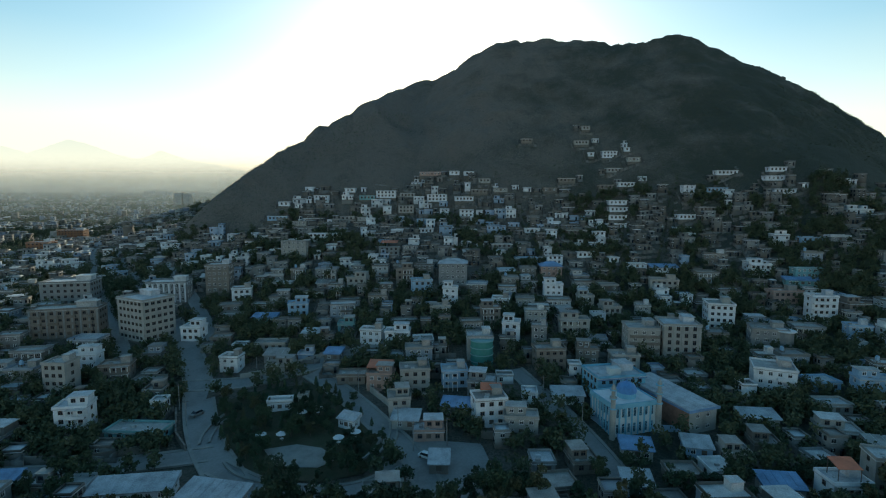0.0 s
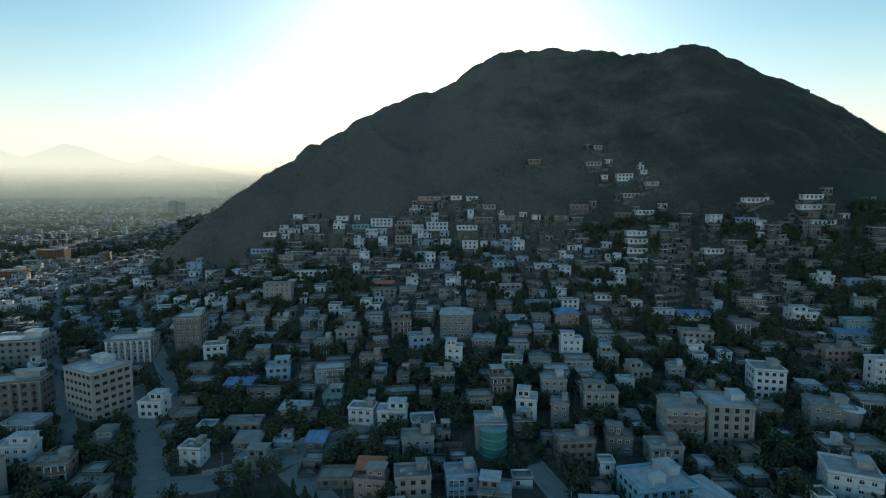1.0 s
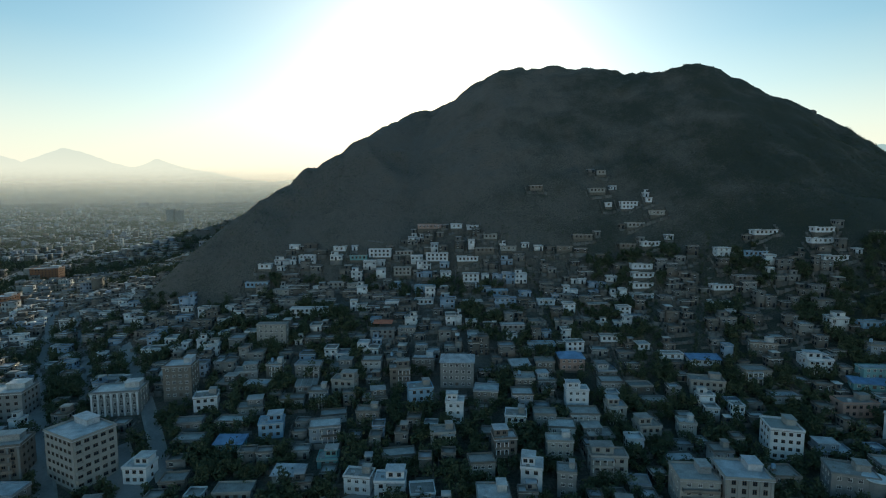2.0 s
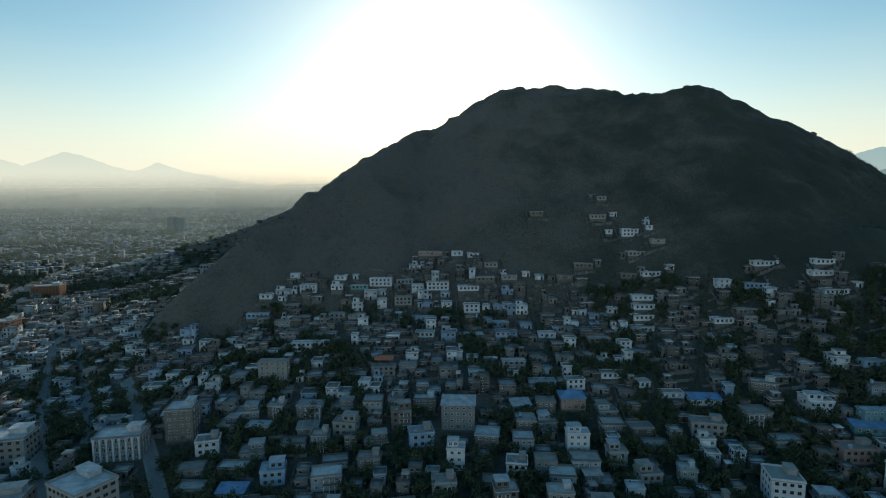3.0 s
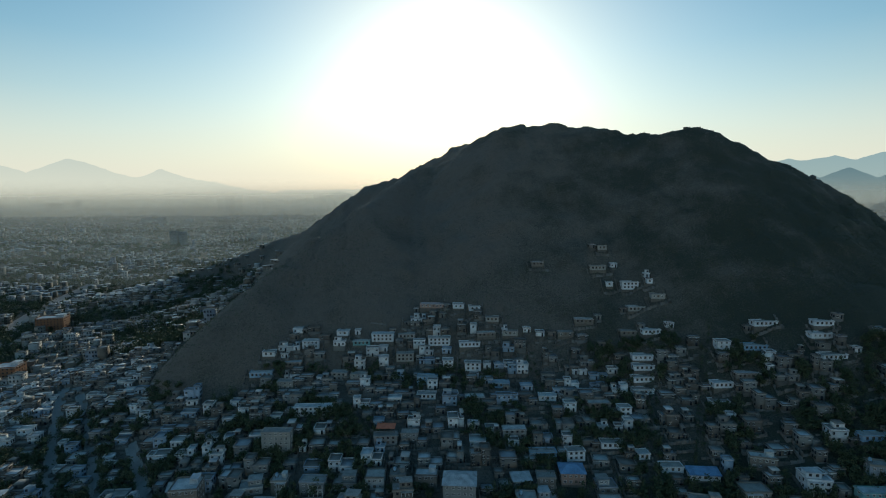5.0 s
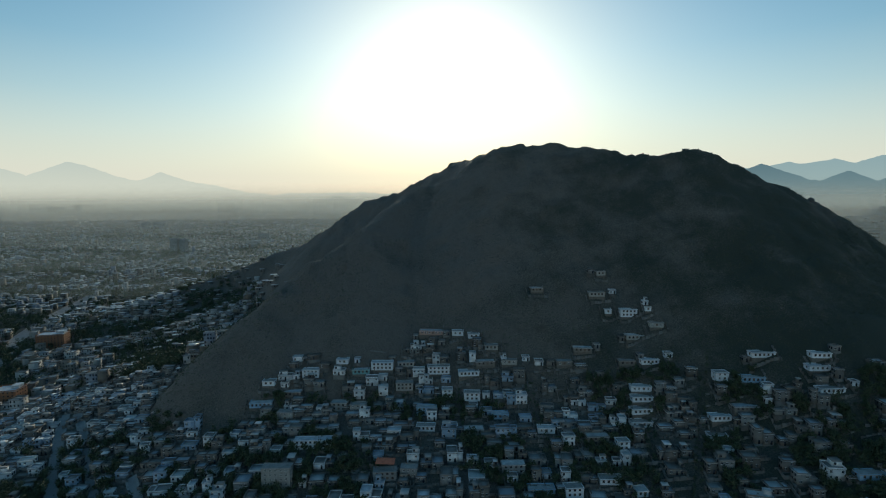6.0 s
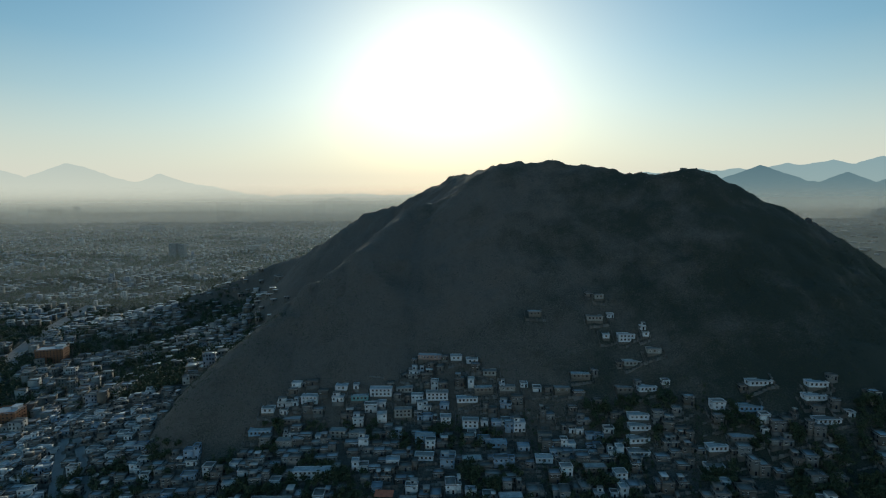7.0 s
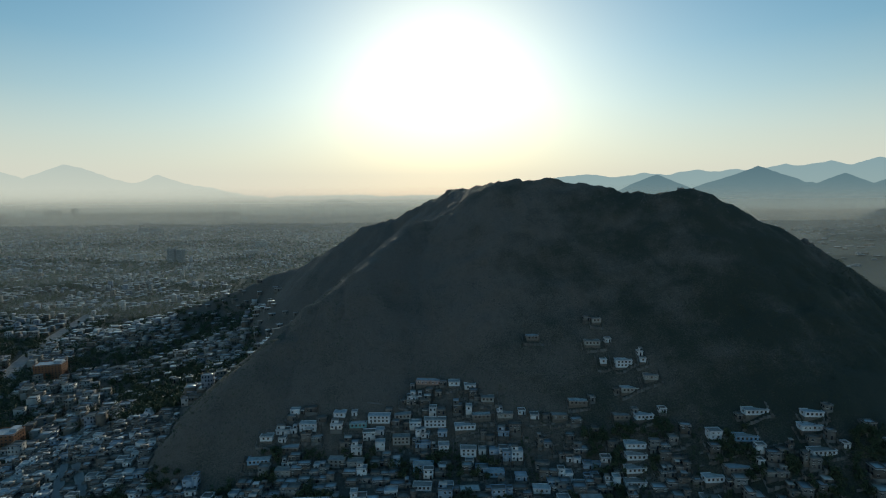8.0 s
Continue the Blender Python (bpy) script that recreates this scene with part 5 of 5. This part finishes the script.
for i in range(1500):
    x, y = prnd.uniform(-430, -150), prnd.uniform(440, 880)
    z = ground_z(x, y)
    if 20 < z < 82 + 8 * vnoise(x, y, 60, 3) and prnd.random() < 1.1 - z / 100 and all((x - a) ** 2 + (y - b) ** 2 > 60 for a, b in flank):
        flank.append((x, y))
        plain_house(rows, x, y, ground_z(x, y + 2.5), 0.5 + prnd.uniform(-0.15, 0.15), prnd.uniform(4.5, 8), prnd.uniform(4, 5.5), prnd.choice([2.3, 2.3, 4.6]), 5, 1, 0, paint=4, cover=5 if prnd.random() < 0.3 else 1)
for i in range(700):
    x, y = prnd.uniform(700, 2600), prnd.uniform(1100, 3300)
    plain_house(rows, x, y, ground_z(x, y), prnd.uniform(-0.3, 0.3), prnd.uniform(8, 20), prnd.uniform(7, 14), prnd.choice([3, 3, 5.6]), 3, 1, 0)
many_boxes("city_houses", rows, [CITY_WALL, CITY_ROOF, GLASS, TRIM, WALLS["t"], CITY_TIN], "low flat-roofed city houses stretching over a plain", "house")


# ---- trees ----
def tree_meshes(seed, height, spread, leaves, size, narrow=1.0):
    """A tapered trunk with limbs, and a crown of many small leaf clumps in uneven bunches."""
    r = random.Random(seed)
    sets = [cylinder_data(0.2, 0.12, -1.0, height * 0.45, 7)]
    tips = []
    for k in range(5):
        a, rise = 6.28 * k / 5 + r.uniform(-0.4, 0.4), r.uniform(0.35, 0.75)
        p0 = Vector((0, 0, height * r.uniform(0.22, 0.4)))
        p1 = Vector((math.cos(a) * spread * 0.55, math.sin(a) * spread * 0.55, height * rise))
        axis = (p1 - p0)
        m = Matrix.Translation(p0) @ axis.to_track_quat("Z", "Y").to_matrix().to_4x4()
        v, f = cylinder_data(0.09, 0.03, 0, axis.length, 5)
        sets.append(([tuple(m @ Vector(q)) for q in v], f))
        tips.append(p1)
    bunches = tips + [Vector((r.uniform(-0.6, 0.6) * spread, r.uniform(-0.6, 0.6) * spread, height * r.uniform(0.45, 0.95))) for k in range(9)]
    lv, lf = [], []
    for k in range(leaves):
        c = r.choice(bunches)
        d = Vector((r.gauss(0, 1), r.gauss(0, 1), r.gauss(0, 0.8)))
        d = d.normalized() * spread * 0.36 * r.random() ** 0.4
        p = c + Vector((d.x, d.y, d.z * narrow))
        m = Matrix.Translation(p) @ Euler((r.uniform(0, 6.3), r.uniform(0, 6.3), r.uniform(0, 6.3))).to_matrix().to_4x4()
        h = size * r.uniform(0.6, 1.3)
        n = len(lv)
        lv += [tuple(m @ Vector(q)) for q in ((-h, -h * 0.6, 0), (h * 0.2, -h * 0.8, h * 0.25), (h, h * 0.3, 0), (-h * 0.3, h * 0.8, h * 0.2))]
        lf.append((n, n + 1, n + 2, n + 3))
    return join_data(*sets), (lv, lf)


TREE_KINDS = [(1, 6.5, 2.5, 760, 0.25, 0.8), (2, 5.2, 2.9, 780, 0.25, 0.7), (3, 7.6, 2.2, 720, 0.24, 1.2), (4, 4.2, 2.0, 520, 0.23, 0.8), (5, 9.0, 1.3, 600, 0.23, 1.8), (6, 6.0, 3.3, 900, 0.27, 0.7)]
TREES = []
for seed, height, spread, leaves, size, narrow in TREE_KINDS:
    (tv, tf), (lv, lf) = tree_meshes(seed, height, spread, leaves, size, narrow)
    TREES.append((mesh_from("trunk", tv, tf, [BARK]), mesh_from("crown", lv, lf, [LEAVES])))


def conifer_mesh():
    r = random.Random(77)
    lv, lf = [], []
    for k in range(260):
        h = r.uniform(0.6, 4.6)
        rad = (4.9 - h) * 0.28 * r.uniform(0.5, 1.0)
        a = r.uniform(0, 6.28)
        m = Matrix.Translation((rad * math.cos(a), rad * math.sin(a), h)) @ Euler((r.uniform(-0.5, 0.5), r.uniform(0.2, 0.9), a)).to_matrix().to_4x4()
        n = len(lv)
        lv += [tuple(m @ Vector(q)) for q in ((-0.2, -0.14, 0), (0.35, -0.1, -0.1), (0.4, 0.1, -0.1), (-0.2, 0.14, 0))]
        lf.append((n, n + 1, n + 2, n + 3))
    v, f = cylinder_data(0.12, 0.03, -0.8, 4.8, 6)
    return mesh_from("conifer_trunk", v, f, [BARK]), mesh_from("conifer_crown", lv, lf, [LEAVES])


TREES.append(conifer_mesh())
TREE_PROTO = {}


def tree(k, x, y, scale, where):
    z = ground_z(x, y)
    turn = (x * 37 + y * 11) % 360
    kinds = ("broad dusty green tree", "low spreading green tree", "upright green tree", "small round green tree", "slim tall poplar tree", "wide old green tree", "small dark green conifer")
    if (k, where) not in TREE_PROTO:
        e = thing("tree", x, y, z, turn, f"{kinds[k]} {where}", "tree", "trees " + where)
        part("trunk", TREES[k][0], e)
        part("crown", TREES[k][1], e)
        e.scale = (scale, scale, scale)
        TREE_PROTO[(k, where)] = e
    else:
        e = copy_thing(TREE_PROTO[(k, where)], pose(x, y, z, 0, 0, turn))
        e.scale = (scale, scale, scale * (0.9 + (x * 7 % 1) * 0.25))
    return e


trnd = random.Random(21)
park = []
while len(park) < 105:
    x, y = trnd.uniform(-70, -13), trnd.uniform(113, 163)
    c = np.array(PARK)
    inside = False
    for (ax, ay), (bx, by) in zip(PARK, PARK[1:] + PARK[:1]):
        if (ay > y) != (by > y) and x < (bx - ax) * (y - ay) / (by - ay) + ax:
            inside = not inside
    open_spots = ((-37, 123.5, 8.5), (-47, 146, 5.5), (-27, 137, 4.5), (-45, 131, 4), (-26, 129, 3))
    if inside and all((x - a) ** 2 + (y - b) ** 2 > r * r for a, b, r in open_spots) and all((x - a) ** 2 + (y - b) ** 2 > 5 for a, b in park):
        park.append((x, y))
for x, y in park:
    edge = y > 156
    tree(6 if edge or trnd.random() < 0.25 else trnd.choice([0, 1, 3, 5, 3]), x, y, trnd.uniform(0.55, 0.9), "in the park")

spots, shrubs = [], []
for n in range(38000):
    x, y = trnd.uniform(-280, 330), trnd.uniform(92, 330)
    if abs(x) > 0.98 * y + 20 or trnd.random() > settled(x, y, ground_z(x, y)) or (vnoise(x, y, 22, 33) < -0.75 + 0.6 * (y > 250) - 0.3 * (x > 60 and y < 240) and not in_grove(x, y)):
        continue
    if not free(x, y, 0.8) or any((x - q[0]) ** 2 < (q[3] * 0.5 + 1.1) ** 2 and -1.2 < y - q[1] < q[4] + 1.2 for q in LOTS if abs(q[1] - y) < 12):
        continue
    if all((x - a) ** 2 + (y - b) ** 2 > 4.0 for a, b in spots):
        spots.append((x, y))
for pts in ALLEYS:
    for (ax, ay), (bx, by) in zip(pts, pts[1:]):
        for k in range(int(math.hypot(bx - ax, by - ay) / 2.2)):
            u = (k + trnd.random()) * 2.2 / math.hypot(bx - ax, by - ay)
            if vnoise(ax + (bx - ax) * u, ay + (by - ay) * u, 14, 71) > -0.25 and ay < 345:
                sx, sy = ax + (bx - ax) * u + trnd.choice([-1.5, 1.5]), ay + (by - ay) * u
                shrubs.append((sx, sy, ground_z(sx, sy)))
spots.sort(key=lambda q: q[1])
for x, y in spots[:200]:
    tree(trnd.choice([0, 1, 2, 3, 4, 5, 0, 1]), x, y, trnd.uniform(0.75, 1.35), "among the courtyards")


def joined_trees(name, places, leaves, label, spread, height):
    """Many far trees in one mesh: each a thin trunk and uneven bunches of leaf clumps."""
    r = np.random.default_rng(4)
    P = np.array(places, float)
    n = len(P)
    sc = r.uniform(0.6, 1.2, n)
    bunch = r.normal(0, 1, (n, 5, 3)) * np.array([0.45, 0.45, 0.22]) * np.array([spread, spread, height])
    pick = r.integers(0, 5, (n, leaves))
    c = bunch[np.arange(n)[:, None], pick] + r.normal(0, 0.3, (n, leaves, 3)) * spread
    c[:, :, 2] += height * 0.62
    c *= sc[:, None, None]
    c += P[:, None, :]
    a = r.normal(0, 1, (n, leaves, 3))
    a /= np.linalg.norm(a, axis=2)[:, :, None]
    b = np.cross(a, r.normal(0, 1, (n, leaves, 3)))
    b /= np.linalg.norm(b, axis=2)[:, :, None] + 1e-9
    size = (spread * 0.22 * r.uniform(0.6, 1.2, (n, leaves)))[:, :, None]
    V = np.stack([c - a * size, c - b * size * 0.7, c + a * size, c + b * size * 0.7], 2).reshape(-1, 3)
    Q = np.arange(len(V)).reshape(-1, 4)
    t = 0.12
    tv = np.stack([P + np.array(o) for o in ((-t, 0, -0.5), (t, 0, -0.5), (0, t, height * 0.55), (0, -t, -0.5))], 1).reshape(-1, 3)
    k = np.arange(n)[:, None] * 4 + len(V)
    tf = np.concatenate([k + np.array([[0, 1, 2]]), k + np.array([[1, 3, 2]]), k + np.array([[3, 0, 2]])]).tolist()
    me = mesh_from(name, np.concatenate([V, tv]).tolist(), Q.tolist() + tf, [FAR_LEAVES, BARK], [0] * len(Q) + [1] * len(tf))
    return tagged(new(name, me), label, "tree", kind="stuff")


joined_trees("courtyard_trees", [(x, y, ground_z(x, y)) for x, y in spots[200:]], 190, "small green trees scattered among hillside houses", 2.2, 5.0)
joined_trees("alley_shrubs", shrubs, 90, "dark green bushes lining steep alleys", 1.1, 2.4)
joined_trees("city_trees", far_trees, 56, "dark green trees between houses on the plain", 4.0, 7.0)
wild = []
while len(wild) < 8500:
    x, y = trnd.uniform(-200, 360), trnd.uniform(230, 520)
    z = ground_z(x, y)
    if 44 < z < (150 if x > 100 else 135) and vnoise(x, y, 40, 61) > (-0.5 if x > 120 else -0.05) and free(x, y, 0.5):
        wild.append((x, y, z))
joined_trees("hill_scrub", wild, 14, "dark dry scrub on a bare hillside", 0.85, 0.9)


# ---- rocks on the ridge ----
def rocks():
    r = random.Random(8)
    v, f = [], []
    for line, count in ((SUMMIT[:13], 900), (SPUR, 500), (BACK[:10], 300)):
        for n in range(count):
            i = r.randrange(len(line) - 1)
            t = r.random()
            x = line[i][0] + t * (line[i + 1][0] - line[i][0]) + r.gauss(0, 16)
            y = line[i][1] + t * (line[i + 1][1] - line[i][1]) + r.gauss(0, 16)
            z = ground_z(x, y)
            if z < 62:
                continue
            h = r.choice([0.25, 0.3, 0.4, 0.5, 0.7])
            k = len(v)
            for a in range(5):
                q = 6.28 * a / 5 + r.uniform(-0.3, 0.3)
                v.append((x + h * math.cos(q) * r.uniform(0.7, 1.3), y + h * math.sin(q) * r.uniform(0.7, 1.3), z - 0.7))
            for a in range(5):
                q = 6.28 * a / 5 + r.uniform(-0.3, 0.3)
                v.append((x + 0.6 * h * math.cos(q), y + 0.6 * h * math.sin(q), z + h * r.uniform(0.5, 1.1)))
            f += [(k + a, k + (a + 1) % 5, k + 5 + (a + 1) % 5, k + 5 + a) for a in range(5)] + [(k + 5, k + 6, k + 7, k + 8, k + 9)]
    tagged(new("ridge_rocks", mesh_from("ridge_rocks", v, f, [ROCK])), "dark broken rocks along a bare ridge", "rock", kind="stuff")


rocks()
# crag on the right shoulder and a small hut on the summit
for n, (x, y, h, w) in enumerate(((285, 449, 4.2, 3.2), (289, 449, 2.6, 3.0), (318, 446, 2.4, 4.0))):
    r = random.Random(n)
    prof = [(w, -4), (w * 0.9, h * 0.3), (w * 0.65, h * 0.7), (w * 0.3, h), (0.0, h * 1.05)]
    v, f = lathe_data(prof, 9)
    v = [(a * r.uniform(0.75, 1.25), b * r.uniform(0.75, 1.25), c + r.uniform(-0.3, 0.3)) for a, b, c in v]
    o = new("crag", mesh_from("crag", v, f, [ROCK]))
    o.location = (x, y, ground_z(x, y))
    tagged(o, "dark jagged rock crag on the ridge", "rock", "crags on the ridge")
house(199, 474, 4.2, 3, 1, 20, WALLS["t"], "small square stone hut on the summit ridge", front=1, side=1, name="hut", category="hut", stairhead=False, sh=1.7, wh=0.7, ww=0.8, foot=4, rim_height=0.15, door=False)


# ---- park furniture ----
def parasol(x, y):
    z = ground_z(x, y) + 0.28
    e = thing("parasol", x, y, z, 0, "open white parasol over a round table", "parasol", "park parasols")
    v, f = cylinder_data(0.04, 0.04, 0, 2.3, 6)
    part("pole", mesh_from("parasol_pole", v, f, [TRIM]), e)
    v, f = lathe_data([(1.5, 2.0), (1.52, 2.06), (0.8, 2.5), (0.05, 2.75), (0, 2.75)], 8)
    part("canopy", mesh_from("parasol_canopy", v, f, [WALLS["w"]]), e)
    v, f = lathe_data([(0, 0.7), (0.55, 0.7), (0.55, 0.75), (0, 0.75)], 12)
    part("table", mesh_from("parasol_table", v, f, [TRIM]), e)


for x, y in ((-48, 131), (-42.5, 131), (-27, 128.5), (-23, 131), (-40, 142), (-36, 144)):
    parasol(x, y)
house(-26.5, 136, 5, 3, 1, -25, WALLS["w"], "small park pavilion with white and blue roof", front=3, side=1, top="shed", roof=TIN, stairhead=False, name="pavilion", category="pavilion", sh=2.6, foot=2)
house(-48, 147, 7, 3.2, 1, 8, WALLS["w"], "low white park building half hidden by trees", front=3, side=1, stairhead=False, name="park_building", category="building", sh=2.8, foot=2)
house(-42, 150, 2.6, 2.6, 1, 0, WALLS["c"], "small pale kiosk in the park", front=1, side=1, stairhead=False, name="kiosk", category="kiosk", sh=2.6, foot=2, ww=1.0, door=False)


def terrace_step(cx, cy, r, a0, a1, label):
    v, f = [], []
    n = 24
    for i in range(n + 1):
        a = radians(a0 + (a1 - a0) * i / n)
        for rr, zz in ((r, -0.6), (r, 0.75), (r + 0.6, 0.75), (r + 0.6, -0.6)):
            x, y = cx + rr * math.cos(a), cy + rr * math.sin(a)
            v.append((x, y, ground_z(x, y) + zz))
        if i:
            k = 4 * i
            f += [(k - 4, k, k + 1, k - 3), (k - 3, k + 1, k + 2, k - 2), (k - 2, k + 2, k + 3, k - 1)]
    tagged(new("garden_wall", mesh_from("garden_wall", v, f, [PAVING])), label, "wall", "curved park walls")


for r in (19.5, 21.5, 23.5):
    terrace_step(-36, 133, r, -35, 12, "curved low stone terrace wall in the park")
for r in (20.5, 23.0):
    terrace_step(-42, 138, r, 160, 200, "curved low stone terrace wall in the park")
terrace_step(-36, 134, 21.5, 215, 262, "curved low stone terrace wall in the park")


def utility_pole(x, y, h=8.0):
    e = thing("utility_pole", x, y, ground_z(x, y), 10, "thin grey concrete utility pole by the road", "pole", "utility poles")
    v, f = cylinder_data(0.14, 0.09, -0.8, h, 8)
    part("shaft", mesh_from("pole_shaft", v, f, [WALLS["g"]]), e)
    part("crossarm", boxes_mesh("crossarm", [(-0.9, -0.06, h - 0.7, 0.9, 0.06, h - 0.58)], DARK_TRIM), e)


for x, y in ((-7.5, 125), (-12, 133), (-26, 155), (-79, 150), (-72, 140), (30, 150), (38, 136), (-62, 168), (1, 127)):
    utility_pole(x, y)


def car(x, y, yaw, mat, label):
    z = ground_z(x, y) + 0.32
    e = thing("car", x, y, z, yaw, label, "car", "parked cars")
    v = [(-0.85, -2.1, 0.3), (0.85, -2.1, 0.3), (0.85, 2.1, 0.3), (-0.85, 2.1, 0.3), (-0.85, -2.1, 0.85), (0.85, -2.1, 0.85), (0.85, 2.1, 0.9), (-0.85, 2.1, 0.9)]
    q = [(3, 2, 1, 0), (4, 5, 6, 7), (0, 1, 5, 4), (1, 2, 6, 5), (2, 3, 7, 6), (3, 0, 4, 7)]
    part("body", mesh_from("car_body", v, q, [mat]), e)
    v = [(-0.8, -1.2, 0.86), (0.8, -1.2, 0.86), (0.8, 1.7, 0.9), (-0.8, 1.7, 0.9), (-0.62, -0.6, 1.42), (0.62, -0.6, 1.42), (0.62, 1.3, 1.42), (-0.62, 1.3, 1.42)]
    part("cabin", mesh_from("car_cabin", v, q, [GLASS]), e)
    part("car_roof", boxes_mesh("car_roof", [(-0.63, -0.62, 1.421, 0.63, 1.32, 1.47)], mat), e)
    for wx in (-0.8, 0.8):
        for wy in (-1.35, 1.35):
            v, f = cylinder_data(0.32, 0.32, -0.1, 0.1, 12)
            v = [(c + wx, a + wy, b + 0.32) for a, b, c in v]
            part("wheel", mesh_from("car_wheel", v, f, [DARK_TRIM]), e)


car(95, 232, 12, WALLS["w"], "white car parked on a lane between houses")
car(-4, 122, 60, WALLS["w"], "white car parked on the open square")
car(-72, 146, -28, WALLS["g"], "grey car standing on the street beside park")
for n, (x, y, z, w, d, st) in enumerate(NEAR_LOTS):
    if n % 4 == 3 and st > 1:
        water_tank(x - w * 0.22, y + d * 0.6, z + st * 2.5 + 0.2)


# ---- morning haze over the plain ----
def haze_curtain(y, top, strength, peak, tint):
    """An added translucent sheet over the plain, standing in for back-lit dusty air, thinning out upwards."""
    m = bpy.data.materials.new("haze_sheet")
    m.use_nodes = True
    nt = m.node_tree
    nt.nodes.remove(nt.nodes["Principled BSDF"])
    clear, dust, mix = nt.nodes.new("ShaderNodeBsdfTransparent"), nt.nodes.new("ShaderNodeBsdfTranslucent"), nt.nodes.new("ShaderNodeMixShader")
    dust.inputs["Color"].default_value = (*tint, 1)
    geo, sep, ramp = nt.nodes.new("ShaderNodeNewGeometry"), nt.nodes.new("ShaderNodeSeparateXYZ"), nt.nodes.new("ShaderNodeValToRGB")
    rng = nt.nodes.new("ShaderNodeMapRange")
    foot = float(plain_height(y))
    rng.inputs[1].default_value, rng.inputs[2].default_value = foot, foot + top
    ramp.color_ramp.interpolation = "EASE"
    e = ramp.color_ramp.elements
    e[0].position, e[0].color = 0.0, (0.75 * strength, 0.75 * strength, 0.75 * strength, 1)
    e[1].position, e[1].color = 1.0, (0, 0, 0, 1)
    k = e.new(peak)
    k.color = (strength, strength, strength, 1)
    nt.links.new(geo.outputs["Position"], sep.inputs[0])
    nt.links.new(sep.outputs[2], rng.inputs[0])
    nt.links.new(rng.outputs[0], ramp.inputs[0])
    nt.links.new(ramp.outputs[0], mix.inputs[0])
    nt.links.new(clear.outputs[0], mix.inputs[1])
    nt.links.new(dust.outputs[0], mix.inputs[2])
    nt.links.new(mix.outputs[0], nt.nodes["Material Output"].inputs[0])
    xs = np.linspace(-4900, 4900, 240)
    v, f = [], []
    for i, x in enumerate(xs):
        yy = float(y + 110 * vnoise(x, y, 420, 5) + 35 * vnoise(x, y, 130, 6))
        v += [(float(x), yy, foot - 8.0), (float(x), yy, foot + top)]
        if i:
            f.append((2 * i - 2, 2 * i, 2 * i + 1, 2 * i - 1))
    return tagged(new("backdrop", mesh_from("haze_sheet", v, f, [m])), "pale translucent sheet standing in for morning haze over a plain", "haze", kind="structure")


# sheet tints carry the haze tone: bluish nearby, paler and warmer far off
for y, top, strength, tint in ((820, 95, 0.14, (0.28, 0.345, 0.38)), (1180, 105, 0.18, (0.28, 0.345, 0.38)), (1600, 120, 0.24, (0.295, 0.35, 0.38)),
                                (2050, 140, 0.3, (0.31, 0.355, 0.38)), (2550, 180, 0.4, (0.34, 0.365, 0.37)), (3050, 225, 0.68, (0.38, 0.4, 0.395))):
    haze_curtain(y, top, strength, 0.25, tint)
